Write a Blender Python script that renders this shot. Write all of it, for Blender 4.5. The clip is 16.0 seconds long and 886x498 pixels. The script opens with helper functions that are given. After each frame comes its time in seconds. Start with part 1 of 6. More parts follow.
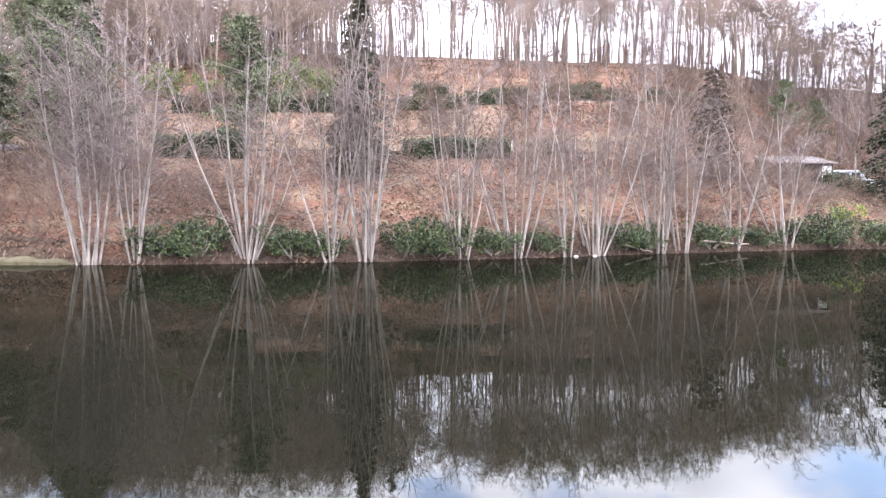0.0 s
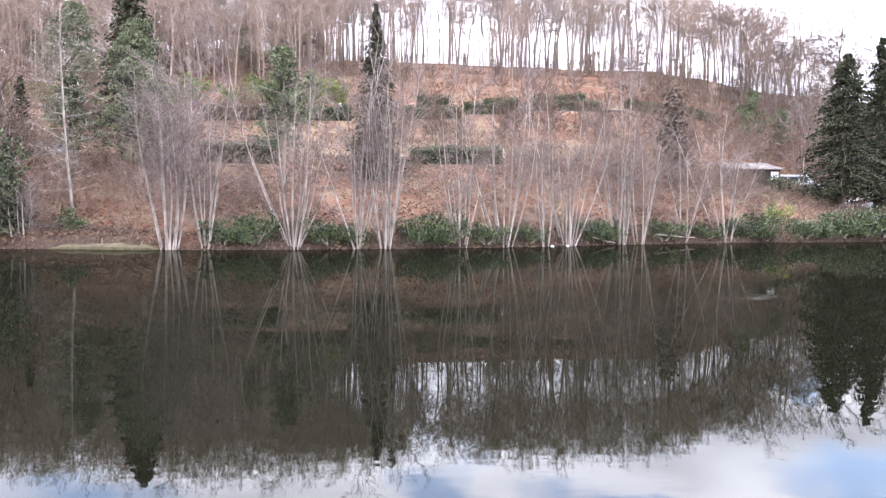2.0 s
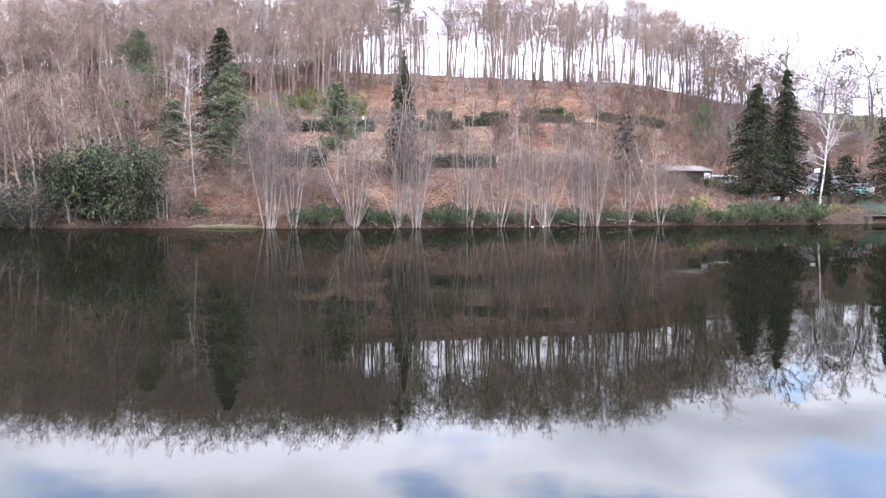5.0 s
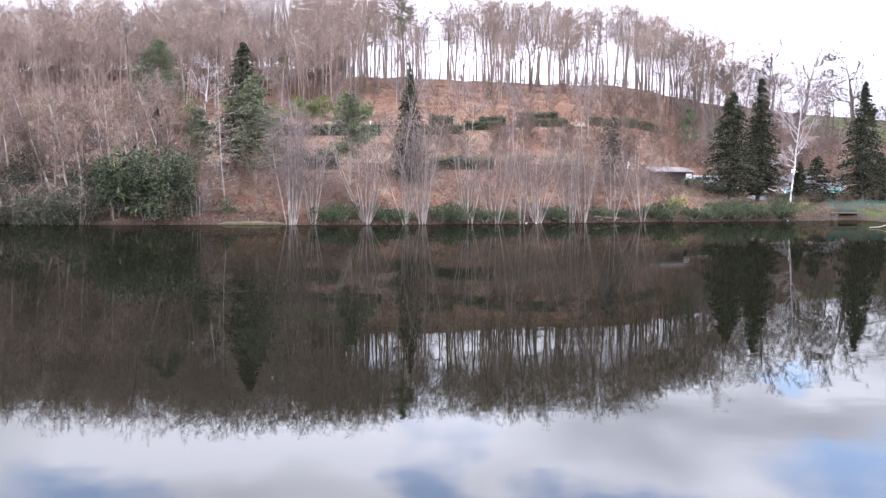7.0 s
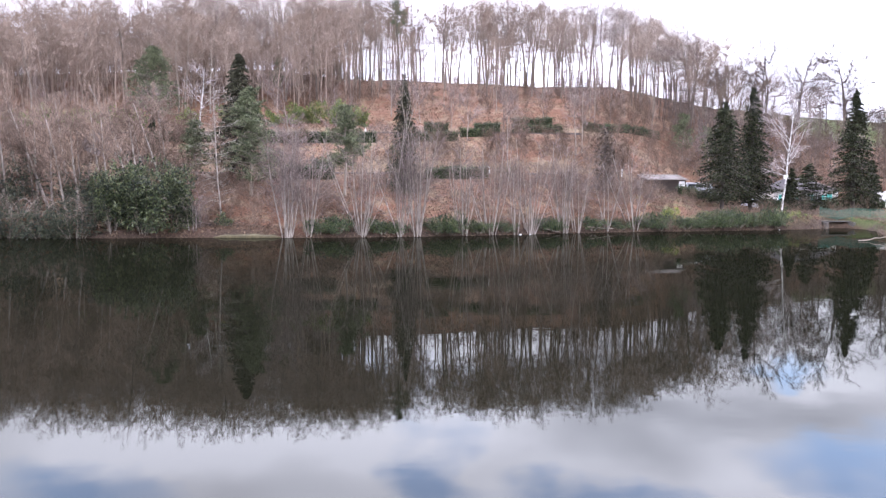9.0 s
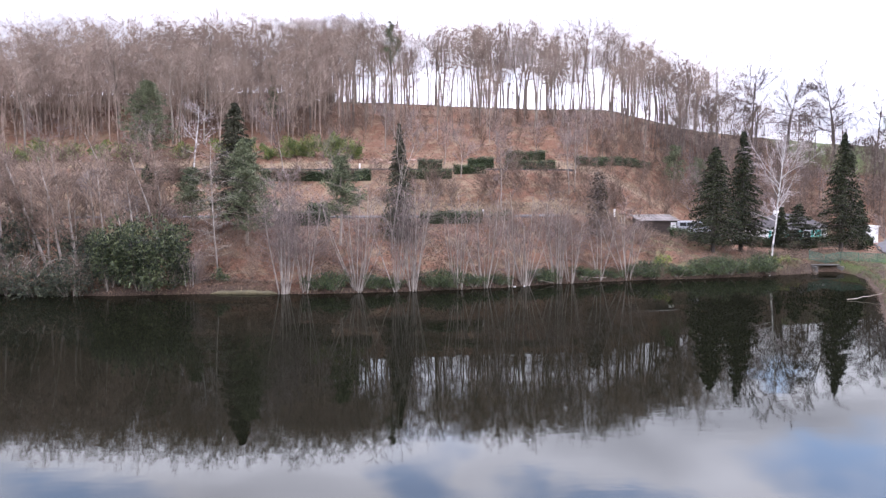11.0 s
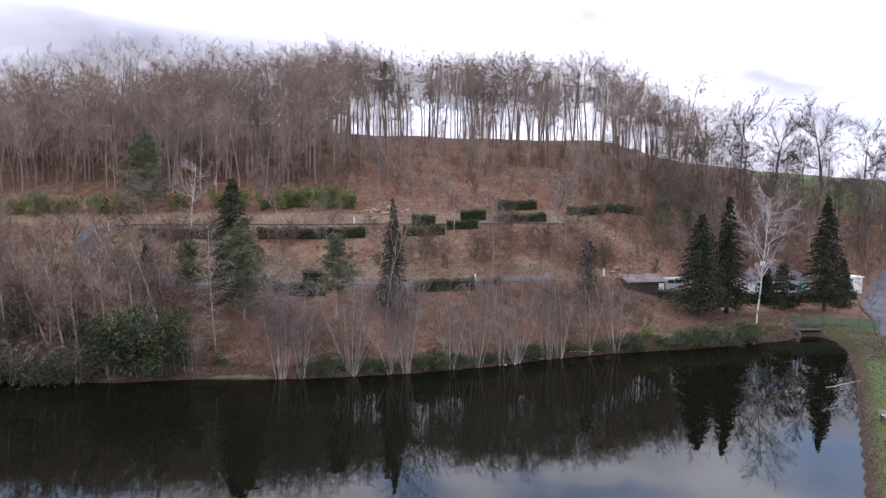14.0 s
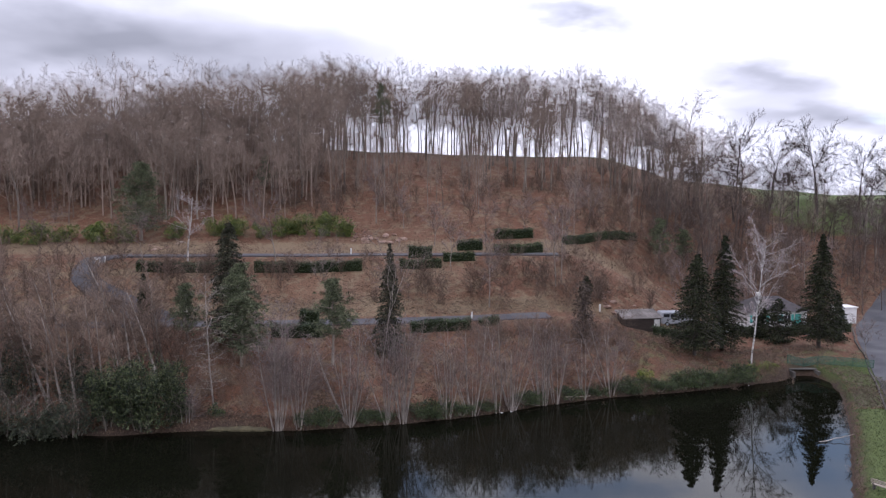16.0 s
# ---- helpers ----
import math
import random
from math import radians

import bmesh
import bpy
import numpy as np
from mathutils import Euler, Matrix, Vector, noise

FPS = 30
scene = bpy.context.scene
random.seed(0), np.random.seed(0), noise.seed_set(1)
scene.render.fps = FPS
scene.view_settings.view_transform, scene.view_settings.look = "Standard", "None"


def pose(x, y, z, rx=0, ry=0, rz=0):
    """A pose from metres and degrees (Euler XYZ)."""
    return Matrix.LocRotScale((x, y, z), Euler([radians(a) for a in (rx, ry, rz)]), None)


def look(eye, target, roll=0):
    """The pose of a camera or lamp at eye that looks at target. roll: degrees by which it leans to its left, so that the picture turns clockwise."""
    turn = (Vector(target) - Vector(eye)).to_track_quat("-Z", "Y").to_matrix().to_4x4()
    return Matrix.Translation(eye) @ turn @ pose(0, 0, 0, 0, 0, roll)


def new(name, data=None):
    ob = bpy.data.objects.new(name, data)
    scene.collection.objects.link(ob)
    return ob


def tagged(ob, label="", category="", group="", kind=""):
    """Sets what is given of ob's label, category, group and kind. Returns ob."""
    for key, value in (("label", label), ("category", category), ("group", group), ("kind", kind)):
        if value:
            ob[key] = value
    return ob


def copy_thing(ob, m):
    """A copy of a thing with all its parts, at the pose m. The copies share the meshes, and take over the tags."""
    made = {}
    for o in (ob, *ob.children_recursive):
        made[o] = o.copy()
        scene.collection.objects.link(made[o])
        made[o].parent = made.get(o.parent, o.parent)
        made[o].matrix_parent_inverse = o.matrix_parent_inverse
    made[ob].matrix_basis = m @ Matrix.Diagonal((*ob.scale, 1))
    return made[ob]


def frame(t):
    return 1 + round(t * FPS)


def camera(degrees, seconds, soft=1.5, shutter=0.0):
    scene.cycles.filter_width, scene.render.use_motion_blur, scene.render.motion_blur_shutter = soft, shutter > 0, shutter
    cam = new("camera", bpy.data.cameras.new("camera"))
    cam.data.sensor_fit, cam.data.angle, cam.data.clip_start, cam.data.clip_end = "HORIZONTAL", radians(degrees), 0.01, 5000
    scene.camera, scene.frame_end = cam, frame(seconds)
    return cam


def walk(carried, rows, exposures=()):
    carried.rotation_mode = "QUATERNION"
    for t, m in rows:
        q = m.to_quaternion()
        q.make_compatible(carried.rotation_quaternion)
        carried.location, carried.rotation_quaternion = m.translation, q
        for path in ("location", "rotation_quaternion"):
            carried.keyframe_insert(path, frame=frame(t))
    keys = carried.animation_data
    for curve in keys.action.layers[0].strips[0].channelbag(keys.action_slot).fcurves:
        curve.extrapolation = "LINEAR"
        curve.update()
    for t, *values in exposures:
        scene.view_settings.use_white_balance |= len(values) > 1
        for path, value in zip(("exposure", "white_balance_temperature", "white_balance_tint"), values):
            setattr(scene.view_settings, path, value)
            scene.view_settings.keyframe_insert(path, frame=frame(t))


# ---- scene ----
cam = camera(63.87, 16.0, 1.35)
ROWS = [
    (0.0, 0.000, -0.000, 2.549, -0.128, -3.591, 0.080),
    (0.5, 0.111, -1.786, 2.833, -0.190, -3.650, -0.076),
    (1.0, 0.016, -3.747, 2.858, -0.251, -3.744, -0.196),
    (1.5, -0.245, -6.012, 2.667, -0.343, -3.862, -0.247),
    (2.0, -0.491, -8.534, 2.745, -0.500, -3.900, -0.266),
    (2.5, -0.832, -11.457, 2.712, -0.681, -3.946, -0.260),
    (3.0, -1.181, -14.736, 2.616, -0.866, -3.997, -0.251),
    (3.5, -1.553, -18.110, 2.553, -0.995, -4.025, -0.265),
    (4.0, -1.854, -21.138, 2.483, -1.102, -4.056, -0.248),
    (6.5, -2.927, -32.238, 2.444, -1.262, -4.168, -0.184),
    (7.0, -2.931, -33.300, 2.544, -1.269, -4.224, -0.143),
    (7.5, -2.817, -33.543, 2.721, -1.309, -4.303, -0.118),
    (8.0, -2.702, -33.646, 3.043, -1.414, -4.375, -0.092),
    (8.5, -2.748, -33.686, 3.443, -1.503, -4.483, -0.056),
    (9.0, -2.849, -33.749, 4.088, -1.609, -4.575, -0.041),
    (11.5, -3.241, -34.185, 10.429, -2.457, -4.419, 0.003),
    (12.0, -3.268, -34.435, 11.748, -2.604, -4.413, 0.043),
    (12.5, -3.254, -34.648, 13.085, -2.668, -4.452, 0.082),
    (13.0, -3.195, -34.827, 14.506, -2.691, -4.490, 0.082),
    (13.5, -3.101, -35.030, 15.940, -2.705, -4.563, 0.057),
    (14.0, -3.035, -35.208, 17.355, -2.721, -4.664, 0.042),
    (14.5, -2.987, -35.311, 18.728, -2.763, -4.772, 0.028),
    (15.0, -3.028, -35.337, 20.035, -2.822, -4.880, -0.003),
    (15.5, -3.045, -35.218, 21.348, -2.901, -4.966, -0.030),
    (16.0, -3.027, -34.978, 22.657, -2.993, -5.035, -0.021),
]
EXPOSURES = [(0.0, 0.0, 5900, 19), (4.0, -0.25, 5800, 20), (9.0, -0.55, 5750, 21), (12.5, -1.22, 5800, 21), (16.0, -2.12, 5800, 20)]
walk(cam, [(t, pose(x, y, z, 90 + pitch, roll, yaw)) for t, x, y, z, yaw, pitch, roll in ROWS], EXPOSURES)


# ---- sky and sun ----
SUN_AZIMUTH, SUN_HEIGHT = 222.0, 36.0   # degrees clockwise from +y, degrees above the horizon


def build_sky():
    world = bpy.data.worlds.new("sky")
    scene.world = world
    world.use_nodes = True
    nt = world.node_tree
    nt.nodes.clear()
    N, L = nt.nodes.new, nt.links.new
    out, back = N("ShaderNodeOutputWorld"), N("ShaderNodeBackground")
    sky = N("ShaderNodeTexSky")
    sky.sky_type, sky.sun_disc = "NISHITA", False
    sky.sun_elevation, sky.sun_rotation = radians(SUN_HEIGHT), radians(SUN_AZIMUTH)
    dim = N("ShaderNodeMix")
    dim.data_type, dim.blend_type = "RGBA", "MULTIPLY"
    dim.inputs[0].default_value = 1.0
    dim.inputs[7].default_value = (1.5, 1.62, 1.7, 1)
    L(sky.outputs[0], dim.inputs[6])
    geo = N("ShaderNodeTexCoord")
    # clouds lie on a flat layer: the direction divided by its height
    sep, lift, up = N("ShaderNodeSeparateXYZ"), N("ShaderNodeMath"), N("ShaderNodeMath")
    L(geo.outputs["Generated"], sep.inputs[0])
    up.operation, up.inputs[1].default_value = "MAXIMUM", 0.0
    L(sep.outputs[2], up.inputs[0])
    lift.operation, lift.inputs[1].default_value = "ADD", 0.22
    L(up.outputs[0], lift.inputs[0])
    flat = N("ShaderNodeVectorMath")
    flat.operation = "DIVIDE"
    comb = N("ShaderNodeCombineXYZ")
    for i in range(3):
        L(lift.outputs[0], comb.inputs[i])
    L(geo.outputs["Generated"], flat.inputs[0])
    L(comb.outputs[0], flat.inputs[1])
    big, fine = N("ShaderNodeTexNoise"), N("ShaderNodeTexNoise")
    for node, scale, detail in ((big, 1.3, 4.0), (fine, 0.85, 3.5)):
        node.inputs["Scale"].default_value, node.inputs["Detail"].default_value = scale, detail
        node.inputs["Roughness"].default_value = 0.58
    shift = N("ShaderNodeVectorMath")
    shift.operation, shift.inputs[1].default_value = "ADD", (10.1, 5.1, 0.4)
    L(flat.outputs[0], big.inputs["Vector"])
    L(flat.outputs[0], shift.inputs[0])
    L(shift.outputs[0], fine.inputs["Vector"])
    cover, tone = N("ShaderNodeValToRGB"), N("ShaderNodeValToRGB")
    cover.color_ramp.elements[0].position, cover.color_ramp.elements[1].position = 0.08, 0.42
    cover.color_ramp.elements[0].color = (0.25, 0.25, 0.25, 1)
    tone.color_ramp.elements[0].position, tone.color_ramp.elements[1].position = 0.10, 0.56
    tone.color_ramp.elements[0].color = (3.3, 3.36, 3.6, 1)
    tone.color_ramp.elements[1].color = (9.2, 9.1, 9.4, 1)
    # the vector of the cloud layer, ruffled, so that gaps and dark bellies have torn edges
    ruffle, calm, torn = N("ShaderNodeTexNoise"), N("ShaderNodeVectorMath"), N("ShaderNodeVectorMath")
    ruffle.inputs["Scale"].default_value, ruffle.inputs["Detail"].default_value = 4.0, 4.0
    L(flat.outputs[0], ruffle.inputs["Vector"])
    calm.operation, calm.inputs[1].default_value, calm.inputs[2].default_value = "MULTIPLY_ADD", (0.5, 0.5, 0.0), (-0.25, -0.25, 0.0)
    L(ruffle.outputs["Color"], calm.inputs[0])
    torn.operation = "ADD"
    L(flat.outputs[0], torn.inputs[0])
    L(calm.outputs[0], torn.inputs[1])

    def spot(u, v, wide, deep, amount, before):
        """Adds amount to a value round the place (u, v) of the cloud layer."""
        off, far, fall, add = N("ShaderNodeVectorMath"), N("ShaderNodeVectorMath"), N("ShaderNodeMapRange"), N("ShaderNodeMath")
        off.operation, off.inputs[1].default_value, off.inputs[2].default_value = "MULTIPLY_ADD", (1 / wide, 1 / deep, 0), (-u / wide, -v / deep, 0)
        L(torn.outputs[0], off.inputs[0])
        far.operation = "LENGTH"
        L(off.outputs[0], far.inputs[0])
        fall.interpolation_type = "SMOOTHSTEP"
        fall.inputs["From Min"].default_value, fall.inputs["From Max"].default_value = 0.0, 1.45
        fall.inputs["To Min"].default_value, fall.inputs["To Max"].default_value = amount, 0.0
        L(far.outputs["Value"], fall.inputs[0])
        L(before, add.inputs[0])
        L(fall.outputs[0], add.inputs[1])
        return add.outputs[0]

    blue, grey = big.outputs[0], fine.outputs[0]
    for u, v, wide, deep in ((-0.68, 1.44, 0.20, 0.16), (0.03, 1.50, 0.12, 0.24), (0.36, 1.42, 0.22, 0.12), (0.92, 1.42, 0.24, 0.22), (1.0, 2.02, 0.22, 0.08),
                             (-0.25, 1.15, 0.35, 0.16), (0.6, 1.05, 0.4, 0.18), (-1.3, 1.2, 0.4, 0.2)):
        blue = spot(u, v, wide, deep, -0.42, blue)
    for u, v, wide, deep, much in ((-0.85, 2.25, 0.75, 0.34, -0.30), (-0.35, 2.55, 0.5, 0.22, -0.12), (0.5, 2.10, 0.28, 0.13, -0.34), (1.25, 2.5, 0.28, 0.18, -0.28),
                                   (1.6, 2.8, 0.42, 0.2, -0.3), (0.72, 1.72, 0.6, 0.24, -0.28), (-0.35, 1.72, 0.55, 0.2, 0.22), (1.15, 1.9, 0.16, 0.12, 0.15)):
        grey = spot(u, v, wide, deep, much, grey)
    L(blue, cover.inputs[0])
    L(grey, tone.inputs[0])
    # clouds opposite the sun are lit from the front, those on its side show their shaded faces
    facing, front, shine = N("ShaderNodeVectorMath"), N("ShaderNodeMapRange"), N("ShaderNodeVectorMath")
    facing.operation, facing.inputs[1].default_value = "DOT_PRODUCT", (-math.sin(radians(SUN_AZIMUTH)), -math.cos(radians(SUN_AZIMUTH)), 0)
    L(geo.outputs["Generated"], facing.inputs[0])
    front.inputs["From Min"].default_value, front.inputs["From Max"].default_value = -1.0, 0.9
    front.inputs["To Min"].default_value, front.inputs["To Max"].default_value = 0.45, 1.25
    L(facing.outputs["Value"], front.inputs[0])
    haze, both = N("ShaderNodeMapRange"), N("ShaderNodeMath")     # towards the horizon the air dims them
    haze.interpolation_type = "SMOOTHSTEP"
    haze.inputs["From Min"].default_value, haze.inputs["From Max"].default_value = 0.17, 0.34
    haze.inputs["To Min"].default_value, haze.inputs["To Max"].default_value = 0.5, 1.0
    L(sep.outputs[2], haze.inputs[0])
    both.operation = "MULTIPLY"
    L(front.outputs[0], both.inputs[0])
    L(haze.outputs[0], both.inputs[1])
    shine.operation = "SCALE"
    L(tone.outputs[0], shine.inputs[0])
    L(both.outputs[0], shine.inputs["Scale"])
    mix = N("ShaderNodeMix")
    mix.data_type = "RGBA"
    L(cover.outputs[0], mix.inputs[0])
    L(dim.outputs[2], mix.inputs[6])
    L(shine.outputs[0], mix.inputs[7])
    L(mix.outputs[2], back.inputs[0])
    back.inputs[1].default_value = 1.0
    L(back.outputs[0], out.inputs[0])


build_sky()
sun = new("sun", bpy.data.lights.new("sun", "SUN"))
sun.data.energy, sun.data.angle, sun.data.color = 2.4, radians(5), (1.0, 0.95, 0.88)
az, el = radians(SUN_AZIMUTH), radians(SUN_HEIGHT)
sun.matrix_basis = look((math.sin(az) * math.cos(el) * 300, math.cos(az) * math.cos(el) * 300, math.sin(el) * 300), (0, 0, 0))


# ---- materials ----
def surface(name, colours, scale=2.0, rough=0.8, bump=0.3, fine=30.0, island=0.0, per_object=0.0, stretch=(1, 1, 1), spread=(0.3, 0.7), spec=0.5, depth=0.02):
    """A procedural surface: a ramp of colours over a coarse and a fine noise, with relief."""
    m = bpy.data.materials.new(name)
    m.use_nodes = True
    nt = m.node_tree
    N, L = nt.nodes.new, nt.links.new
    bsdf = nt.nodes["Principled BSDF"]
    bsdf.inputs["Roughness"].default_value = rough
    bsdf.inputs["Specular IOR Level"].default_value = spec
    co, mp = N("ShaderNodeTexCoord"), N("ShaderNodeMapping")
    mp.inputs["Scale"].default_value = stretch
    L(co.outputs["Object"], mp.inputs[0])
    a, b = N("ShaderNodeTexNoise"), N("ShaderNodeTexNoise")
    a.inputs["Scale"].default_value, a.inputs["Detail"].default_value = scale, 5.0
    b.inputs["Scale"].default_value, b.inputs["Detail"].default_value = fine, 3.0
    L(mp.outputs[0], a.inputs["Vector"])
    L(mp.outputs[0], b.inputs["Vector"])
    mixed = N("ShaderNodeMath")
    mixed.operation = "MULTIPLY_ADD"
    mixed.inputs[1].default_value = 0.35
    half = N("ShaderNodeMath")
    half.operation, half.inputs[1].default_value = "MULTIPLY", 0.65
    L(a.outputs[0], half.inputs[0])
    L(b.outputs[0], mixed.inputs[0])
    L(half.outputs[0], mixed.inputs[2])
    last = mixed.outputs[0]
    for amount, node, socket in ((island, "ShaderNodeNewGeometry", "Random Per Island"), (per_object, "ShaderNodeObjectInfo", "Random")):
        if amount:
            src, sub, add = N(node), N("ShaderNodeMath"), N("ShaderNodeMath")
            sub.operation, sub.inputs[1].default_value = "SUBTRACT", 0.5
            add.operation, add.inputs[1].default_value = "MULTIPLY_ADD", amount
            L(src.outputs[socket], sub.inputs[0])
            L(sub.outputs[0], add.inputs[0])
            L(last, add.inputs[2])
            last = add.outputs[0]
    ramp = N("ShaderNodeValToRGB")
    while len(ramp.color_ramp.elements) < len(colours):
        ramp.color_ramp.elements.new(0.5)
    for i, (e, c) in enumerate(zip(ramp.color_ramp.elements, colours)):
        e.position = spread[0] + (spread[1] - spread[0]) * i / max(1, len(colours) - 1)
        e.color = (*c, 1)
    L(last, ramp.inputs[0])
    L(ramp.outputs[0], bsdf.inputs["Base Color"])
    if bump:
        bp = N("ShaderNodeBump")
        bp.inputs["Strength"].default_value, bp.inputs["Distance"].default_value = bump, depth
        L(mixed.outputs[0], bp.inputs["Height"])
        L(bp.outputs[0], bsdf.inputs["Normal"])
    return m


BARK = surface("oak_bark", [(0.08, 0.067, 0.054), (0.185, 0.156, 0.128), (0.30, 0.26, 0.212)], 1.2, 0.9, 0.6, 14, per_object=0.3, stretch=(3, 3, 0.6))
TWIG = surface("oak_twigs", [(0.165, 0.124, 0.097), (0.335, 0.26, 0.208)], 0.8, 0.9, 0, 5, island=0.5, per_object=0.2)
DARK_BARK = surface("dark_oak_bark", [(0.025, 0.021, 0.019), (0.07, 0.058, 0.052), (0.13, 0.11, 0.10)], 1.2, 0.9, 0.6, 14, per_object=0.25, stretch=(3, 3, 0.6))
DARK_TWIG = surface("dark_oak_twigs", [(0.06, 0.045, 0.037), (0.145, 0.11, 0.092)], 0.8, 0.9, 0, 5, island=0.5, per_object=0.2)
PALE = surface("pale_stem_bark", [(0.065, 0.053, 0.043), (0.22, 0.19, 0.162), (0.42, 0.372, 0.325)], 1.5, 0.8, 0.4, 18, island=0.3, stretch=(2, 2, 0.8))
PALE_TWIG = surface("mauve_twigs", [(0.095, 0.072, 0.063), (0.215, 0.168, 0.152)], 1.0, 0.85, 0, 6, island=0.5)
BRUSH = surface("brush_twigs", [(0.085, 0.058, 0.042), (0.225, 0.16, 0.119)], 0.7, 0.9, 0, 5, island=0.5, per_object=0.4)
BIRCH = surface("birch_bark", [(0.10, 0.09, 0.08), (0.45, 0.43, 0.41), (0.62, 0.60, 0.58)], 1.6, 0.7, 0.4, 9, stretch=(1, 1, 2.5), spread=(0.36, 0.6))
BIRCH_TWIG = surface("birch_twigs", [(0.28, 0.23, 0.22), (0.48, 0.42, 0.41)], 1.0, 0.85, 0, 6, island=0.5)
NEEDLE = surface("dark_needles", [(0.008, 0.011, 0.006), (0.023, 0.029, 0.014), (0.052, 0.058, 0.027)], 0.5, 0.75, 0, 4, island=0.6, spec=0.15)
PINE_NEEDLE = surface("grey_green_needles", [(0.035, 0.045, 0.027), (0.105, 0.125, 0.072), (0.19, 0.205, 0.115)], 0.5, 0.65, 0, 4, island=0.6, spec=0.15)
DULL_NEEDLE = surface("dull_needles", [(0.017, 0.019, 0.011), (0.046, 0.048, 0.029), (0.088, 0.086, 0.054)], 0.5, 0.8, 0, 4, island=0.6, spec=0.15)
BROWN_NEEDLE = surface("brown_ivy_leaves", [(0.035, 0.025, 0.018), (0.085, 0.058, 0.044), (0.12, 0.09, 0.062)], 0.6, 0.8, 0, 5, island=0.6)
# dark and pale leaf tones carry shadows and highlights of the glossy foliage
LAUREL = surface("laurel_leaves", [(0.010, 0.020, 0.007), (0.034, 0.056, 0.019), (0.105, 0.132, 0.048)], 0.8, 0.42, 0, 5, island=0.7, spec=0.4)
# wider contrast: pale leaves painted as glints, near-black ones as gaps in shadow
TALL_LAUREL = surface("tall_laurel_leaves", [(0.006, 0.011, 0.004), (0.030, 0.046, 0.015), (0.13, 0.15, 0.062)], 0.8, 0.42, 0, 5, island=0.75, spec=0.4, spread=(0.3, 0.8))
YELLOW_LAUREL = surface("yellow_laurel_leaves", [(0.035, 0.06, 0.012), (0.09, 0.135, 0.022), (0.18, 0.22, 0.035)], 0.8, 0.45, 0, 5, island=0.6)
GOLD_LEAF = surface("golden_leaves", [(0.06, 0.085, 0.013), (0.15, 0.185, 0.028), (0.27, 0.30, 0.05)], 0.8, 0.45, 0, 5, island=0.6)
HEDGE = surface("hedge_leaves", [(0.014, 0.025, 0.010), (0.04, 0.062, 0.024), (0.085, 0.112, 0.042)], 0.8, 0.5, 0, 5, island=0.6)
THICKET_LEAF = surface("thicket_leaves", [(0.010, 0.015, 0.008), (0.026, 0.036, 0.017), (0.075, 0.082, 0.041)], 0.8, 0.55, 0, 5, island=0.6)
BRACKEN = surface("dead_bracken", [(0.09, 0.055, 0.036), (0.15, 0.092, 0.059), (0.215, 0.142, 0.094)], 0.3, 0.9, 0, 4, island=0.5)
# dark green standing for the shade deep between the hedge leaves
HEDGE_CORE = surface("shaded_hedge_core", [(0.012, 0.017, 0.008), (0.032, 0.042, 0.02)], 3.0, 0.9, 0.5, 20, spec=0.1)
ASPHALT = surface("asphalt", [(0.045, 0.045, 0.05), (0.078, 0.077, 0.083), (0.115, 0.113, 0.114)], 0.4, 0.9, 0.3, 40, spec=0.25)


# ---- mesh helpers ----
def mesh_from(name, verts, faces, material, smooth=False):
    """A mesh from arrays: verts (n, 3) and faces, each an array (m, 3) or (m, 4), or a list of such arrays."""
    me = bpy.data.meshes.new(name)
    groups = faces if isinstance(faces, list) else [faces]
    loops = np.concatenate([g.ravel() for g in groups]).astype(np.int32)
    sizes = np.concatenate([np.full(len(g), g.shape[1]) for g in groups]).astype(np.int32)
    starts = np.concatenate([[0], np.cumsum(sizes)[:-1]]).astype(np.int32)
    me.vertices.add(len(verts))
    me.vertices.foreach_set("co", np.asarray(verts, dtype=np.float32).ravel())
    me.loops.add(len(loops))
    me.loops.foreach_set("vertex_index", loops)
    me.polygons.add(len(sizes))
    me.polygons.foreach_set("loop_start", starts)
    me.polygons.foreach_set("use_smooth", np.full(len(sizes), smooth))
    me.materials.append(material)
    me.update(calc_edges=True)
    return me


def tubes(paths):
    """Tapered tubes along many paths. paths: (points (n, 3), radii (n), sides). Returns verts, quads."""
    V, Q, base = [], [], 0
    kinds = {}
    for p, r, k in paths:
        kinds.setdefault((len(p), k), []).append((p, r))
    for (n, k), group in sorted(kinds.items()):
        P = np.array([g[0] for g in group])
        R = np.array([g[1] for g in group])
        T = np.gradient(P, axis=1)
        T /= np.linalg.norm(T, axis=2, keepdims=True) + 1e-9
        ref = np.where(np.abs(T[..., 2:3]) > 0.9, np.array([1.0, 0.0, 0.0]), np.array([0.0, 0.0, 1.0]))
        U = np.cross(T, ref)
        U /= np.linalg.norm(U, axis=2, keepdims=True) + 1e-9
        W = np.cross(T, U)
        a = np.arange(k) * 2 * np.pi / k
        ring = P[:, :, None] + R[:, :, None, None] * (np.cos(a)[:, None] * U[:, :, None] + np.sin(a)[:, None] * W[:, :, None])
        M = len(group)
        V.append(ring.reshape(-1, 3))
        idx = base + np.arange(M * n * k).reshape(M, n, k)
        nxt = np.roll(idx, -1, axis=2)
        Q.append(np.stack([idx[:, :-1], nxt[:, :-1], nxt[:, 1:], idx[:, 1:]], axis=-1).reshape(-1, 4))
        base += M * n * k
    return np.concatenate(V), np.concatenate(Q)


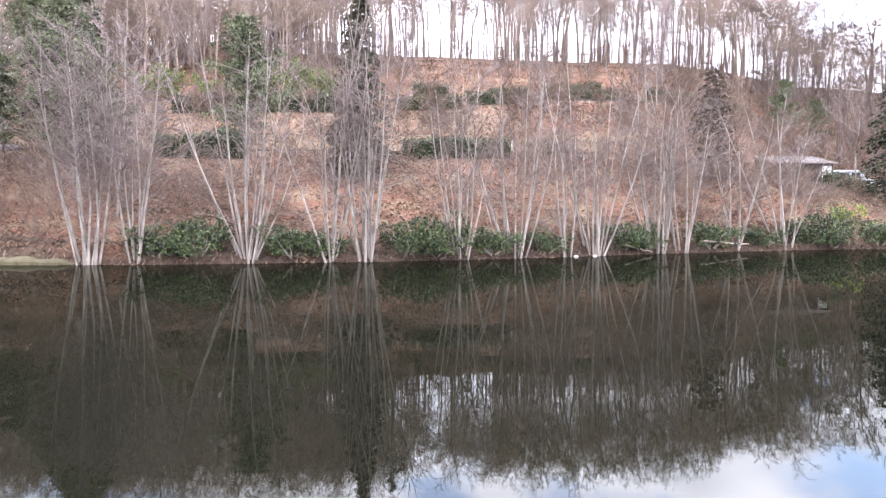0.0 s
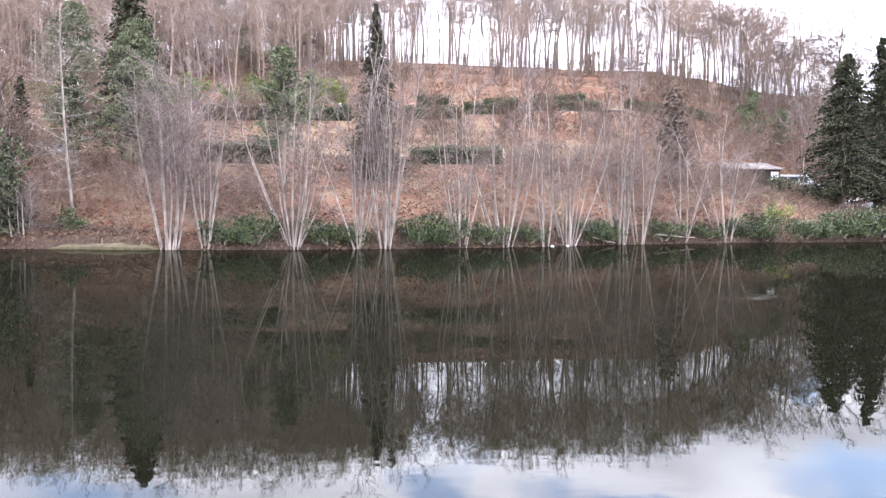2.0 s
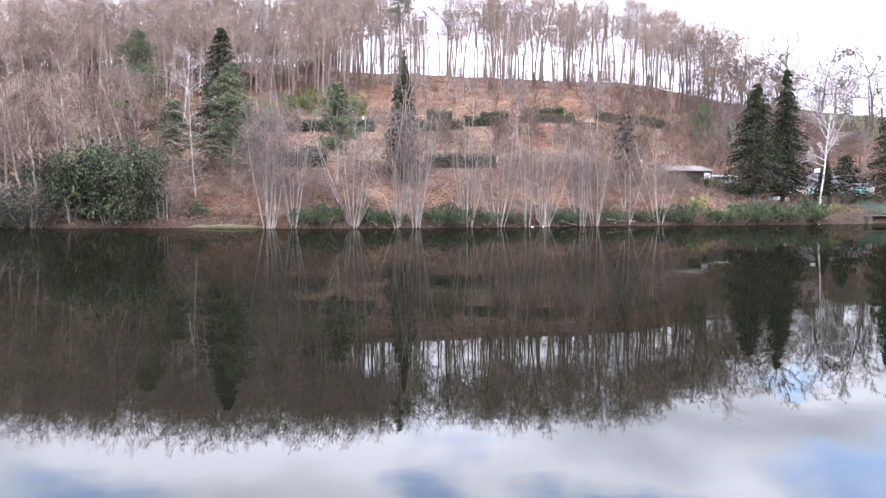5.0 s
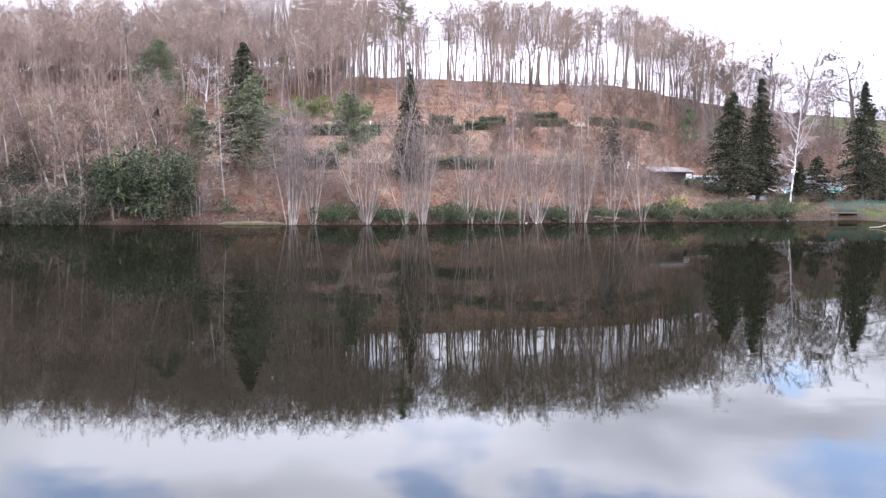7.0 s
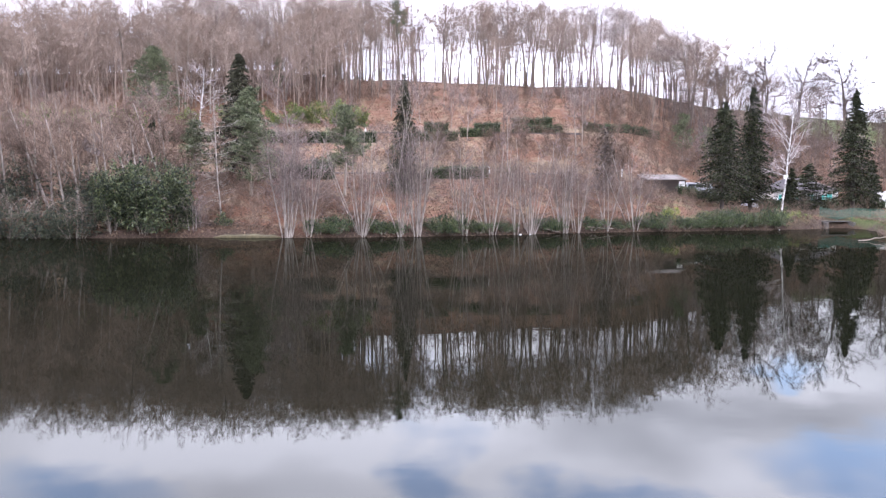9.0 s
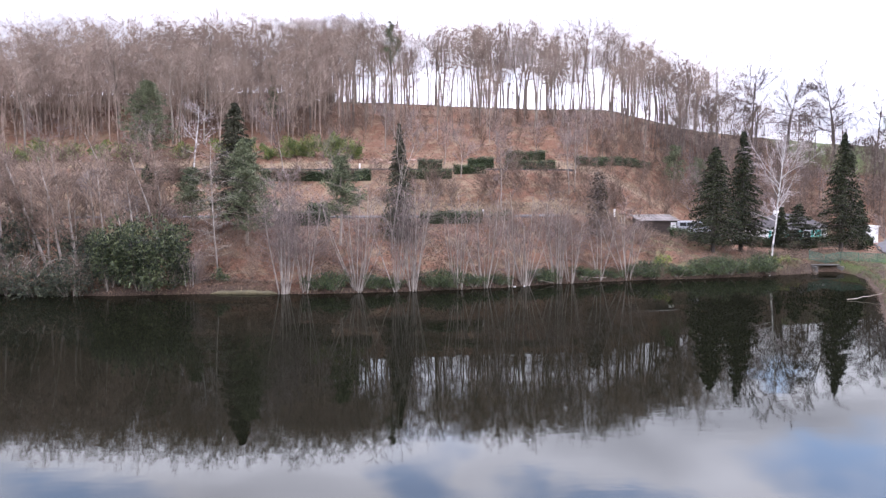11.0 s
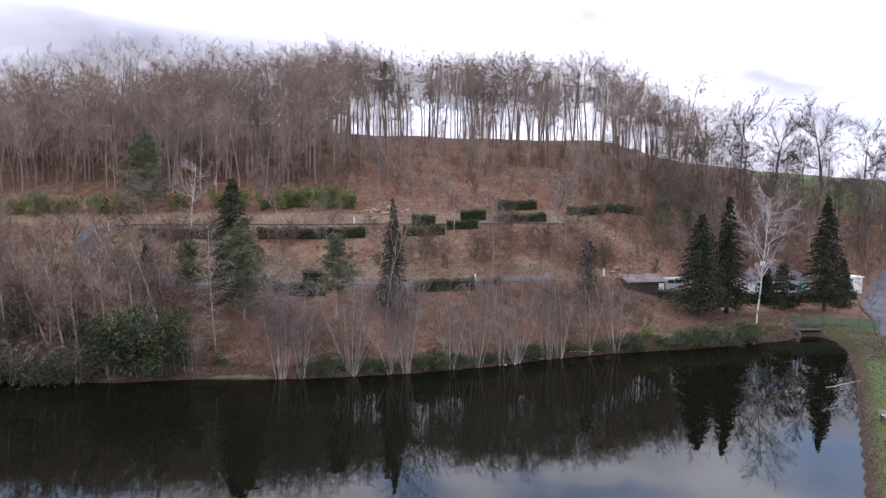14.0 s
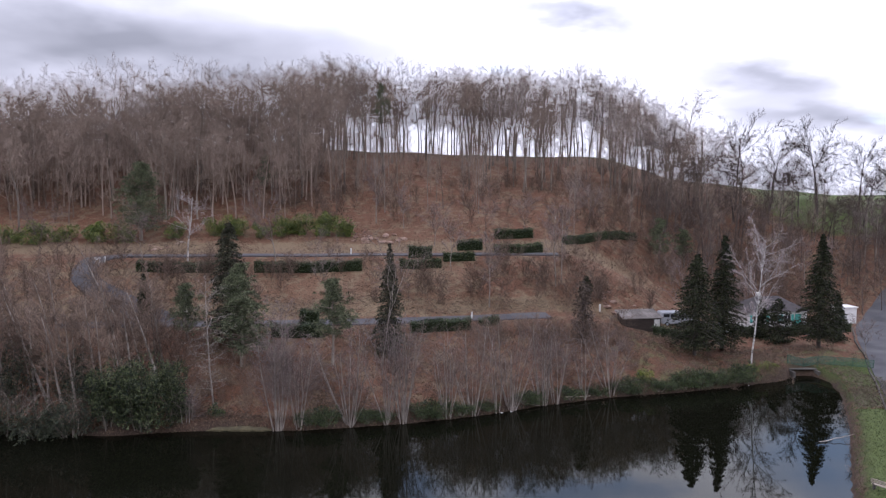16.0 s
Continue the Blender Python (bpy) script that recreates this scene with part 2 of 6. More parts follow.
def sprays(centres, axes, lengths, widths, rng, fold=0.25):
    """Small folded leaves: a pair of triangles about an axis at each centre. Returns verts, tris."""
    n = len(centres)
    axes = axes / (np.linalg.norm(axes, axis=1, keepdims=True) + 1e-9)
    side = np.cross(axes, rng.normal(size=(n, 3)))
    side /= np.linalg.norm(side, axis=1, keepdims=True) + 1e-9
    up = np.cross(side, axes)
    L, W = lengths[:, None], widths[:, None]
    a = centres - axes * L * 0.5
    b = centres + axes * L * 0.5
    c = centres + side * W * 0.5 + up * W * fold
    d = centres - side * W * 0.5 + up * W * fold
    V = np.stack([a, c, b, d], axis=1).reshape(-1, 3)
    i = np.arange(n)[:, None] * 4
    F = np.concatenate([i + np.array([[0, 1, 2]]), i + np.array([[0, 2, 3]])])
    return V, F


def part(name, me, parent, label=""):
    ob = new(name, me)
    ob.parent = parent
    return tagged(ob, label)


def thing(name, label, category, group="", m=None):
    ob = new(name)
    ob.empty_display_size = 0.3
    if m is not None:
        ob.matrix_basis = m
    return tagged(ob, label, category, group)


def stand(x, y, turn=0.0, size=1.0, sink=0.1, tall=1.0):
    """The pose of a thing that grows out of the ground at (x, y)."""
    return pose(x, y, float(height(x, y)) - sink, 0, 0, turn) @ Matrix.Diagonal((size, size, size * tall, 1))


# ---- ground ----
# terrain
POND = np.array([(-62, 24), (-40, 31), (-30, 29.5), (-24, 30.3), (-20, 30.6), (-13, 30.0), (-8.4, 30.7), (-3.6, 31.4), (1.4, 32.6), (5.5, 34), (11, 36.4),
                 (19, 38.9), (27, 40.3), (34, 42.2), (41, 44.4), (43.2, 46.6), (45.6, 46.6), (46, 43.2), (44.3, 38.4), (38.5, 27.8), (33.6, 20),
                 (29.1, 12.8), (24, 4.5), (12, -14), (1.5, -33), (-4, -46), (-22, -62), (-55, -50), (-72, -15)], dtype=float)
SLOPE_Y = (28, 32, 34, 38, 44, 48, 49, 52.6, 54.5, 60, 65.5, 67.5, 68.5, 72.5, 79, 90, 100, 110, 118, 124, 132, 146, 165, 220, 400, 1500)
SLOPE_Z = (0.5, 0.65, 1.3, 2.8, 4.9, 6.0, 6.2, 6.35, 7.3, 9.2, 11.2, 12.1, 12.4, 12.6, 14.2, 18.3, 21.4, 23.7, 25.5, 26.8, 28.3, 30.4, 29.5, 25, 18, 12)
FLAT_Y = (28, 44, 50, 60, 72, 78, 90, 105, 120, 135, 160, 220, 400, 1500)
FLAT_Z = (0.7, 1.0, 1.6, 1.7, 1.7, 2.6, 8.0, 16.5, 23.0, 25.0, 24, 22, 17, 12)


def smooth(a, b, x):
    u = np.clip((x - a) / (b - a), 0, 1)
    return u * u * (3 - 2 * u)


def pond_distance(x, y):
    """Metres from the water's edge, below zero inside the pond."""
    x, y = np.asarray(x, float), np.asarray(y, float)
    best, inside = np.full(x.shape, 1e9), np.zeros(x.shape, bool)
    for (ax, ay), (bx, by) in zip(POND, np.roll(POND, -1, axis=0)):
        ex, ey = bx - ax, by - ay
        u = np.clip(((x - ax) * ex + (y - ay) * ey) / (ex * ex + ey * ey), 0, 1)
        best = np.minimum(best, np.hypot(x - ax - u * ex, y - ay - u * ey))
        cross = (ay > y) != (by > y)
        inside ^= cross & (x < ex * (y - ay) / (ey if ey else 1e-9) + ax)
    return np.where(inside, -best, best)


def wave(x, y, s, k):
    return (np.sin(x / s + 1.3 * k) * np.cos(y / s * 1.17 + 2.1 * k) + np.sin((x * 0.6 + y * 0.8) / s * 1.9 + k) * 0.5)


def slope_coordinate(x, y):
    shore = np.interp(x, (-60, -40, -24, -8, 5, 19, 34, 60), (29, 31, 30.3, 30.8, 34, 38.9, 42.2, 44.5))
    return y - (shore - 31.5) * (1 - smooth(34, 72, y))


def height(x, y):
    x, y = np.asarray(x, float), np.asarray(y, float)
    d = pond_distance(x, y)
    hill = np.interp(slope_coordinate(x, y), SLOPE_Y, SLOPE_Z)
    hill = hill - 5.0 * smooth(-70, -180, x) * smooth(70, 125, y) + 1.2 * np.exp(-((x + 28) / 35) ** 2) * smooth(85, 125, y) + 2.6 * smooth(-20, -42, x) * smooth(100, 126, y)
    flat = np.interp(y, FLAT_Y, FLAT_Z) - np.interp(x, (42, 56, 70, 85, 110, 220), (0, 0.4, 1.6, 3.4, 5.2, 10)) * smooth(78, 112, y)
    h = hill + (flat - hill) * smooth(14, 42, x - 0.32 * np.maximum(y - 56, 0))
    shelf = np.exp(-((slope_coordinate(x, y) - 50.8) / 3.0) ** 2) + np.exp(-((slope_coordinate(x, y) - 70.5) / 3.2) ** 2)
    h = h + 0.16 * wave(x, y, 3.1, 1) * smooth(33, 40, y) * (1 - np.clip(shelf, 0, 1)) + 0.35 * wave(x, y, 17.0, 2) * smooth(78, 100, y)
    near = smooth(34, 26, y)
    h = h * (1 - near) + (1.1 + 0.05 * wave(x, y, 5.0, 3)) * near
    bank = smooth(-0.15, 0.8, d)
    under = np.maximum(-2.2, d * 0.7) - 0.12
    return np.where(d < -0.2, under, under * (1 - bank) + h * bank)
# terrain end


def spaced(a, b, fine_a, fine_b, step, grow_by=1.18):
    """Grid lines, even between fine_a and fine_b and ever wider apart outside."""
    mid = list(np.arange(fine_a, fine_b + step / 2, step))
    lo, hi, s = [], [], step
    v = fine_a
    while v > a:
        s *= grow_by
        v -= s
        lo.append(v)
    s, v = step, mid[-1]
    while v < b:
        s *= grow_by
        v += s
        hi.append(v)
    return np.array(lo[::-1] + mid + hi)


def ground_material():
    m = bpy.data.materials.new("hillside_ground")
    m.use_nodes = True
    nt = m.node_tree
    N, L = nt.nodes.new, nt.links.new
    bsdf = nt.nodes["Principled BSDF"]
    bsdf.inputs["Roughness"].default_value = 0.95
    bsdf.inputs["Specular IOR Level"].default_value = 0.2
    co = N("ShaderNodeTexCoord")
    def noise_node(scale, detail):
        n = N("ShaderNodeTexNoise")
        n.inputs["Scale"].default_value, n.inputs["Detail"].default_value = scale, detail
        L(co.outputs["Object"], n.inputs["Vector"])
        return n.outputs[0]
    def ramp_node(src, stops):
        r = N("ShaderNodeValToRGB")
        while len(r.color_ramp.elements) < len(stops):
            r.color_ramp.elements.new(0.5)
        for e, (p, c) in zip(r.color_ramp.elements, stops):
            e.position, e.color = p, (*c, 1)
        L(src, r.inputs[0])
        return r.outputs[0]
    def mixed(fac, a, b):
        x = N("ShaderNodeMix")
        x.data_type = "RGBA"
        L(fac, x.inputs[0])
        L(a, x.inputs[6])
        L(b, x.inputs[7])
        return x.outputs[2]
    coarse, middle, grain = noise_node(0.09, 4), noise_node(0.7, 6), noise_node(6.0, 6)
    litter = ramp_node(grain, [(0.25, (0.049, 0.025, 0.016)), (0.5, (0.121, 0.062, 0.038)), (0.75, (0.209, 0.117, 0.073))])
    straw = ramp_node(grain, [(0.25, (0.089, 0.064, 0.038)), (0.55, (0.186, 0.136, 0.085)), (0.8, (0.276, 0.215, 0.141))])
    grass = ramp_node(grain, [(0.25, (0.036, 0.05, 0.016)), (0.5, (0.074, 0.098, 0.029)), (0.8, (0.13, 0.15, 0.054))])
    patch = ramp_node(middle, [(0.47, (0, 0, 0)), (0.62, (0.8, 0.8, 0.8))])
    rust = ramp_node(grain, [(0.25, (0.051, 0.024, 0.015)), (0.5, (0.130, 0.061, 0.036)), (0.75, (0.218, 0.115, 0.070))])
    reddish = ramp_node(coarse, [(0.42, (0, 0, 0)), (0.58, (1, 1, 1))])
    dry = N("ShaderNodeAttribute")
    dry.attribute_name = "dry"
    thin = N("ShaderNodeMath")
    thin.use_clamp = True
    L(patch, thin.inputs[0])
    L(dry.outputs["Fac"], thin.inputs[1])
    base = mixed(thin.outputs[0], mixed(reddish, litter, rust), straw)
    attr = N("ShaderNodeAttribute")
    attr.attribute_name = "grass"
    add = N("ShaderNodeMath")
    add.operation = "MULTIPLY_ADD"
    add.inputs[1].default_value = 0.5
    L(middle, add.inputs[0])
    L(attr.outputs["Fac"], add.inputs[2])
    edge = ramp_node(add.outputs[0], [(0.55, (0, 0, 0)), (0.75, (1, 1, 1))])
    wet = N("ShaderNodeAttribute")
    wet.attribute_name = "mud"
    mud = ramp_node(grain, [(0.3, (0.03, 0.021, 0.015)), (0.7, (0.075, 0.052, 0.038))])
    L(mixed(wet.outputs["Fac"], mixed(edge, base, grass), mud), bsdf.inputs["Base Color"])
    bp = N("ShaderNodeBump")
    bp.inputs["Strength"].default_value, bp.inputs["Distance"].default_value = 0.7, 0.12
    L(grain, bp.inputs["Height"])
    L(bp.outputs[0], bsdf.inputs["Normal"])
    return m


def build_ground():
    xs, ys = spaced(-2400, 2400, -75, 95, 1.15), spaced(-2400, 2400, -45, 135, 0.95)
    X, Y = np.meshgrid(xs, ys, indexing="ij")
    Z = height(X, Y)
    far = np.maximum(np.hypot(X, Y) - 300, 0)
    Z = Z - 0.004 * far * (far < 1e9)
    V = np.stack([X, Y, Z], axis=-1).reshape(-1, 3)
    idx = np.arange(X.size).reshape(X.shape)
    F = np.stack([idx[:-1, :-1], idx[1:, :-1], idx[1:, 1:], idx[:-1, 1:]], axis=-1).reshape(-1, 4)
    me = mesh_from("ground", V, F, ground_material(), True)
    # where turf grows: the bank by the road, the meadow on the far shoulder of the hill
    bank = smooth(0.2, 0.8, pond_distance(X, Y)) * np.maximum(smooth(52, 40, Y - (X - 44) * 0.9) * smooth(6, 20, X - 0.6 * Y + 18), smooth(49, 52, X) * smooth(49, 46.5, Y))
    verge_right = 0.5 * smooth(15, 24, X) * smooth(60, 52, Y) * smooth(33, 36, Y)
    bank = bank * smooth(48.5, 46.5, Y)
    meadow = verge_right + smooth(58, 85, X) * smooth(98, 108, Y) + smooth(135, 150, Y)
    a = me.attributes.new("grass", "FLOAT", "POINT")
    a.data.foreach_set("value", np.clip(bank + meadow, 0, 1).astype(np.float32).ravel() * 0.65)
    sc = slope_coordinate(X, Y)
    verge = (smooth(72.2, 73.0, sc) * smooth(78.5, 76.5, sc) * 0.8 + smooth(52.6, 53.4, sc) * smooth(57.5, 55.5, sc) * 0.7 + smooth(56, 58, sc) * smooth(68, 66, sc) * 0.3 * smooth(10, 2, X)) * smooth(40, 30, X)
    a = me.attributes.new("dry", "FLOAT", "POINT")
    a.data.foreach_set("value", np.clip(verge, 0, 1).astype(np.float32).ravel())
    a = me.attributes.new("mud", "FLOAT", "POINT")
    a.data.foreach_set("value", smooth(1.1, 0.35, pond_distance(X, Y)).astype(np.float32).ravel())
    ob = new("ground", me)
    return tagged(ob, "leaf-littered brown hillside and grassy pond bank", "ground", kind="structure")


def build_water():
    m = bpy.data.materials.new("pond_water")
    m.use_nodes = True
    nt = m.node_tree
    N, L = nt.nodes.new, nt.links.new
    bsdf = nt.nodes["Principled BSDF"]
    bsdf.inputs["Base Color"].default_value = (0.004, 0.0043, 0.0025, 1)
    bsdf.inputs["Roughness"].default_value = 0.6
    bsdf.inputs["Specular IOR Level"].default_value = 0.0
    gloss, fresnel, part_of, both = N("ShaderNodeBsdfGlossy"), N("ShaderNodeFresnel"), N("ShaderNodeMath"), N("ShaderNodeMixShader")
    gloss.inputs["Roughness"].default_value = 0.012
    gloss.inputs["Color"].default_value = (0.97, 0.98, 0.92, 1)
    fresnel.inputs["IOR"].default_value = 1.8
    part_of.operation, part_of.inputs[1].default_value = "MULTIPLY", 0.42
    L(fresnel.outputs[0], part_of.inputs[0])
    L(part_of.outputs[0], both.inputs[0])
    L(bsdf.outputs[0], both.inputs[1])
    L(gloss.outputs[0], both.inputs[2])
    L(both.outputs[0], nt.nodes["Material Output"].inputs[0])
    co = N("ShaderNodeTexCoord")
    mp = N("ShaderNodeMapping")
    mp.inputs["Scale"].default_value = (0.8, 1.6, 1)
    L(co.outputs["Object"], mp.inputs[0])
    a, b, c = N("ShaderNodeTexNoise"), N("ShaderNodeTexNoise"), N("ShaderNodeTexNoise")
    for n, s, d in ((a, 1.6, 2.0), (b, 0.05, 2.0), (c, 0.35, 1.0)):
        n.inputs["Scale"].default_value, n.inputs["Detail"].default_value = s, d
        L(mp.outputs[0], n.inputs["Vector"])
    calm = N("ShaderNodeMapRange")
    calm.inputs["From Min"].default_value, calm.inputs["From Max"].default_value = 0.45, 0.65
    calm.inputs["To Min"].default_value, calm.inputs["To Max"].default_value = 0.25, 1.0
    L(b.outputs[0], calm.inputs[0])
    mul, add = N("ShaderNodeMath"), N("ShaderNodeMath")
    mul.operation = "MULTIPLY"
    L(a.outputs[0], mul.inputs[0])
    L(calm.outputs[0], mul.inputs[1])
    add.operation, add.inputs[1].default_value = "MULTIPLY_ADD", 1.2
    L(c.outputs[0], add.inputs[0])
    L(mul.outputs[0], add.inputs[2])
    bp = N("ShaderNodeBump")
    bp.inputs["Strength"].default_value, bp.inputs["Distance"].default_value = 1.0, 0.0018
    L(add.outputs[0], bp.inputs["Height"])
    L(bp.outputs[0], gloss.inputs["Normal"])
    L(bp.outputs[0], fresnel.inputs["Normal"])
    lo, hi = POND.min(axis=0) - 6, POND.max(axis=0) + 6
    V = np.array([(lo[0], lo[1], 0), (hi[0], lo[1], 0), (hi[0], hi[1], 0), (lo[0], hi[1], 0)])
    ob = new("water", mesh_from("water", V, np.array([[0, 1, 2, 3]]), m))
    return tagged(ob, "calm dark pond water mirroring trees and clouds", "pond", kind="structure")


build_ground()
build_water()


# ---- growing things ----
def spikes(base, tip, r, slight=False):
    """Fine twigs: slender three-sided points, or single slivers where they are far off. Returns verts, tris."""
    n = len(base)
    d = tip - base
    u = np.cross(d, np.array([0.31, 0.77, 0.55])) if not slight else np.cross(d, np.roll(d, 1, axis=1) + 0.2)
    u *= (r / (np.linalg.norm(u, axis=1) + 1e-9))[:, None]
    w = np.cross(d, u)
    w *= (r / (np.linalg.norm(w, axis=1) + 1e-9))[:, None]
    if slight:
        return np.stack([base + u, base - u, tip], axis=1).reshape(-1, 3), np.arange(n * 3).reshape(n, 3)
    V = np.stack([base + u, base - 0.5 * u + 0.87 * w, base - 0.5 * u - 0.87 * w, tip], axis=1).reshape(-1, 3)
    i = np.arange(n)[:, None] * 4
    return V, np.concatenate([i + np.array([[0, 1, 3]]), i + np.array([[1, 2, 3]]), i + np.array([[2, 0, 3]])])


def limb_arrays(paths, twigs, slight=False):
    """Verts and faces of limbs (tubes) and the fine twigs on them."""
    V, F = [], []
    base = 0
    if slight:
        short = [q for q in paths if len(q[0]) == 2]
        paths = [q for q in paths if len(q[0]) > 2]
        if short:
            twigs = list(twigs) + [(np.array([q[0][0] for q in short]), np.array([q[0][1] for q in short]), np.array([q[1][0] for q in short]) * 1.1)]
    if paths:
        v, q = tubes(paths)
        V.append(v)
        F.append(q)
        base = len(v)
    if twigs:
        v, t = spikes(*(np.concatenate([w[i] for w in twigs]) for i in range(3)), slight)
        V.append(v)
        F.append(t + base)
    return np.concatenate(V), F


def limb_mesh(name, paths, twigs, material, slight=False):
    return mesh_from(name, *limb_arrays(paths, twigs, slight), material, True)


def joined(name, label, category, arrays, spots, material):
    """Countless plants as one object: arrays (verts, faces) per variant, spots (x, y, turn, size, which)."""
    V, groups, base = [], {}, 0
    for x, y, turn, size, which in spots:
        v, faces = arrays[which]
        c, q = math.cos(radians(turn)) * size, math.sin(radians(turn)) * size
        w = np.stack([v[:, 0] * c - v[:, 1] * q + x, v[:, 0] * q + v[:, 1] * c + y, v[:, 2] * size + float(height(x, y)) - 0.1], axis=-1)
        V.append(w)
        for f in faces:
            groups.setdefault(f.shape[1], []).append(f + base)
        base += len(v)
    me = mesh_from(name, np.concatenate(V), [np.concatenate(g) for g in groups.values()], material, True)
    return tagged(new(name, me), label, category, kind="stuff")


def grow(rng, out, p, d, length, radius, level, spec):
    """One limb and, from its sides, the next level of limbs; the last level is fine twigs. out: a list of paths per level, then the twigs.
    spec: per level (points, sides, wander, lift, children, first, angle, length ratio, radius ratio); last (twig radius, lift)."""
    n, sides, wander, lift, kids, first, angle, lr, rr = spec[level]
    pts, dirs = [p], [d]
    step = length / (n - 1)
    for _ in range(n - 1):
        d = d + rng.normal(size=3) * wander + np.array([0, 0, lift])
        d = d / np.linalg.norm(d)
        p = p + d * step
        pts.append(p)
        dirs.append(d)
    pts, dirs = np.array(pts), np.array(dirs)
    out[level].append((pts, radius * np.linspace(1, 0.25 if level == 0 else 0.35, n), sides))
    if not kids:
        return
    u = first + (1 - first) * (np.arange(kids) + rng.random(kids)) / kids
    f = u * (n - 1)
    i = np.minimum(f.astype(int), n - 2)
    q = pts[i] + (pts[i + 1] - pts[i]) * (f - i)[:, None]
    a = radians(angle) * rng.uniform(0.65, 1.35, kids)
    t = dirs[i]
    side = np.cross(t, rng.normal(size=(kids, 3)))
    side /= np.linalg.norm(side, axis=1, keepdims=True) + 1e-9
    q_d = t * np.cos(a)[:, None] + side * np.sin(a)[:, None]
    l = length * lr * ((0.62 + 0.5 * np.sin(np.pi * np.clip((u - first) / (1 - first), 0, 1))) if level == 0 else (1.15 - 0.6 * u)) * rng.uniform(0.65, 1.2, kids)
    if level + 2 == len(spec):
        r, up = spec[-1]
        q_d = q_d + np.array([0, 0, up])
        out[-1].append((q, q + q_d * l[:, None], np.full(kids, r)))
        return
    for j in range(kids):
        grow(rng, out, q[j], q_d[j], l[j], radius * rr * (1.05 - 0.55 * u[j]), level + 1, spec)


def bare_tree(seed, tall, radius, spec, trunk_mat, twig_mat, lean=(0, 0), trunk_levels=1, slight=False):
    """The meshes of a leafless tree: its trunk, and the crown of limbs and twigs."""
    rng = np.random.default_rng(seed)
    out = [[] for _ in spec]
    grow(rng, out, np.zeros(3), np.array([lean[0], lean[1], 1.0]) / math.sqrt(1 + lean[0] ** 2 + lean[1] ** 2), tall, radius, 0, spec)
    trunk = limb_mesh("trunk", [q for lv in out[:trunk_levels] for q in lv], [], trunk_mat)
    crown = limb_mesh("crown", [q for lv in out[trunk_levels:-1] for q in lv], out[-1], twig_mat, slight)
    return trunk, crown


# points, sides, wander, lift, children, first, angle, length ratio, radius ratio
OAK = [(9, 5, 0.05, 0.02, 14, 0.46, 52, 0.37, 0.38), (5, 3, 0.12, 0.035, 9, 0.2, 46, 0.50, 0.40), (2, 3, 0.0, 0.0, 14, 0.1, 46, 0.62, 0.5), (0.0115, 0.04)]
FAR = [(7, 4, 0.05, 0.02, 12, 0.22, 54, 0.36, 0.42), (4, 3, 0.12, 0.035, 7, 0.2, 46, 0.50, 0.45), (2, 3, 0.0, 0.0, 10, 0.1, 46, 0.62, 0.50), (0.019, 0.04)]
SLIM = [(8, 6, 0.03, 0.02, 20, 0.30, 44, 0.27, 0.42), (4, 3, 0.10, 0.08, 5, 0.12, 40, 0.48, 0.5), (2, 3, 0.0, 0.0, 7, 0.0, 40, 0.85, 0.6), (0.020, 0.12)]
SHRUB = [(5, 3, 0.12, 0.05, 11, 0.12, 40, 0.50, 0.6), (3, 3, 0.2, 0.10, 8, 0.05, 42, 0.60, 0.6), (0.014, 0.12)]
SHRUB_FAR = [(4, 3, 0.12, 0.05, 8, 0.12, 40, 0.55, 0.6), (2, 3, 0.0, 0.10, 6, 0.05, 42, 0.70, 0.6), (0.026, 0.12)]


def tree_arrays(seed, tall, radius, spec):
    rng = np.random.default_rng(seed)
    out = [[] for _ in spec]
    grow(rng, out, np.zeros(3), np.array([0, 0, 1.0]), tall, radius, 0, spec)
    return limb_arrays([q for lv in out[:-1] for q in lv], out[-1], True)


def plant_bare(name, label, category, group, meshes, spots):
    """Things with a trunk and a crown, one at every spot: (x, y, turn, size) or (x, y, turn, size, which)."""
    protos = {}
    for x, y, turn, size, which in spots:
        m = stand(x, y, turn, size)
        if which in protos:
            copy_thing(protos[which], m)
            continue
        t = thing(name, label, category, group, m)
        part("trunk", meshes[which][0], t)
        part("crown", meshes[which][1], t)
        protos[which] = t


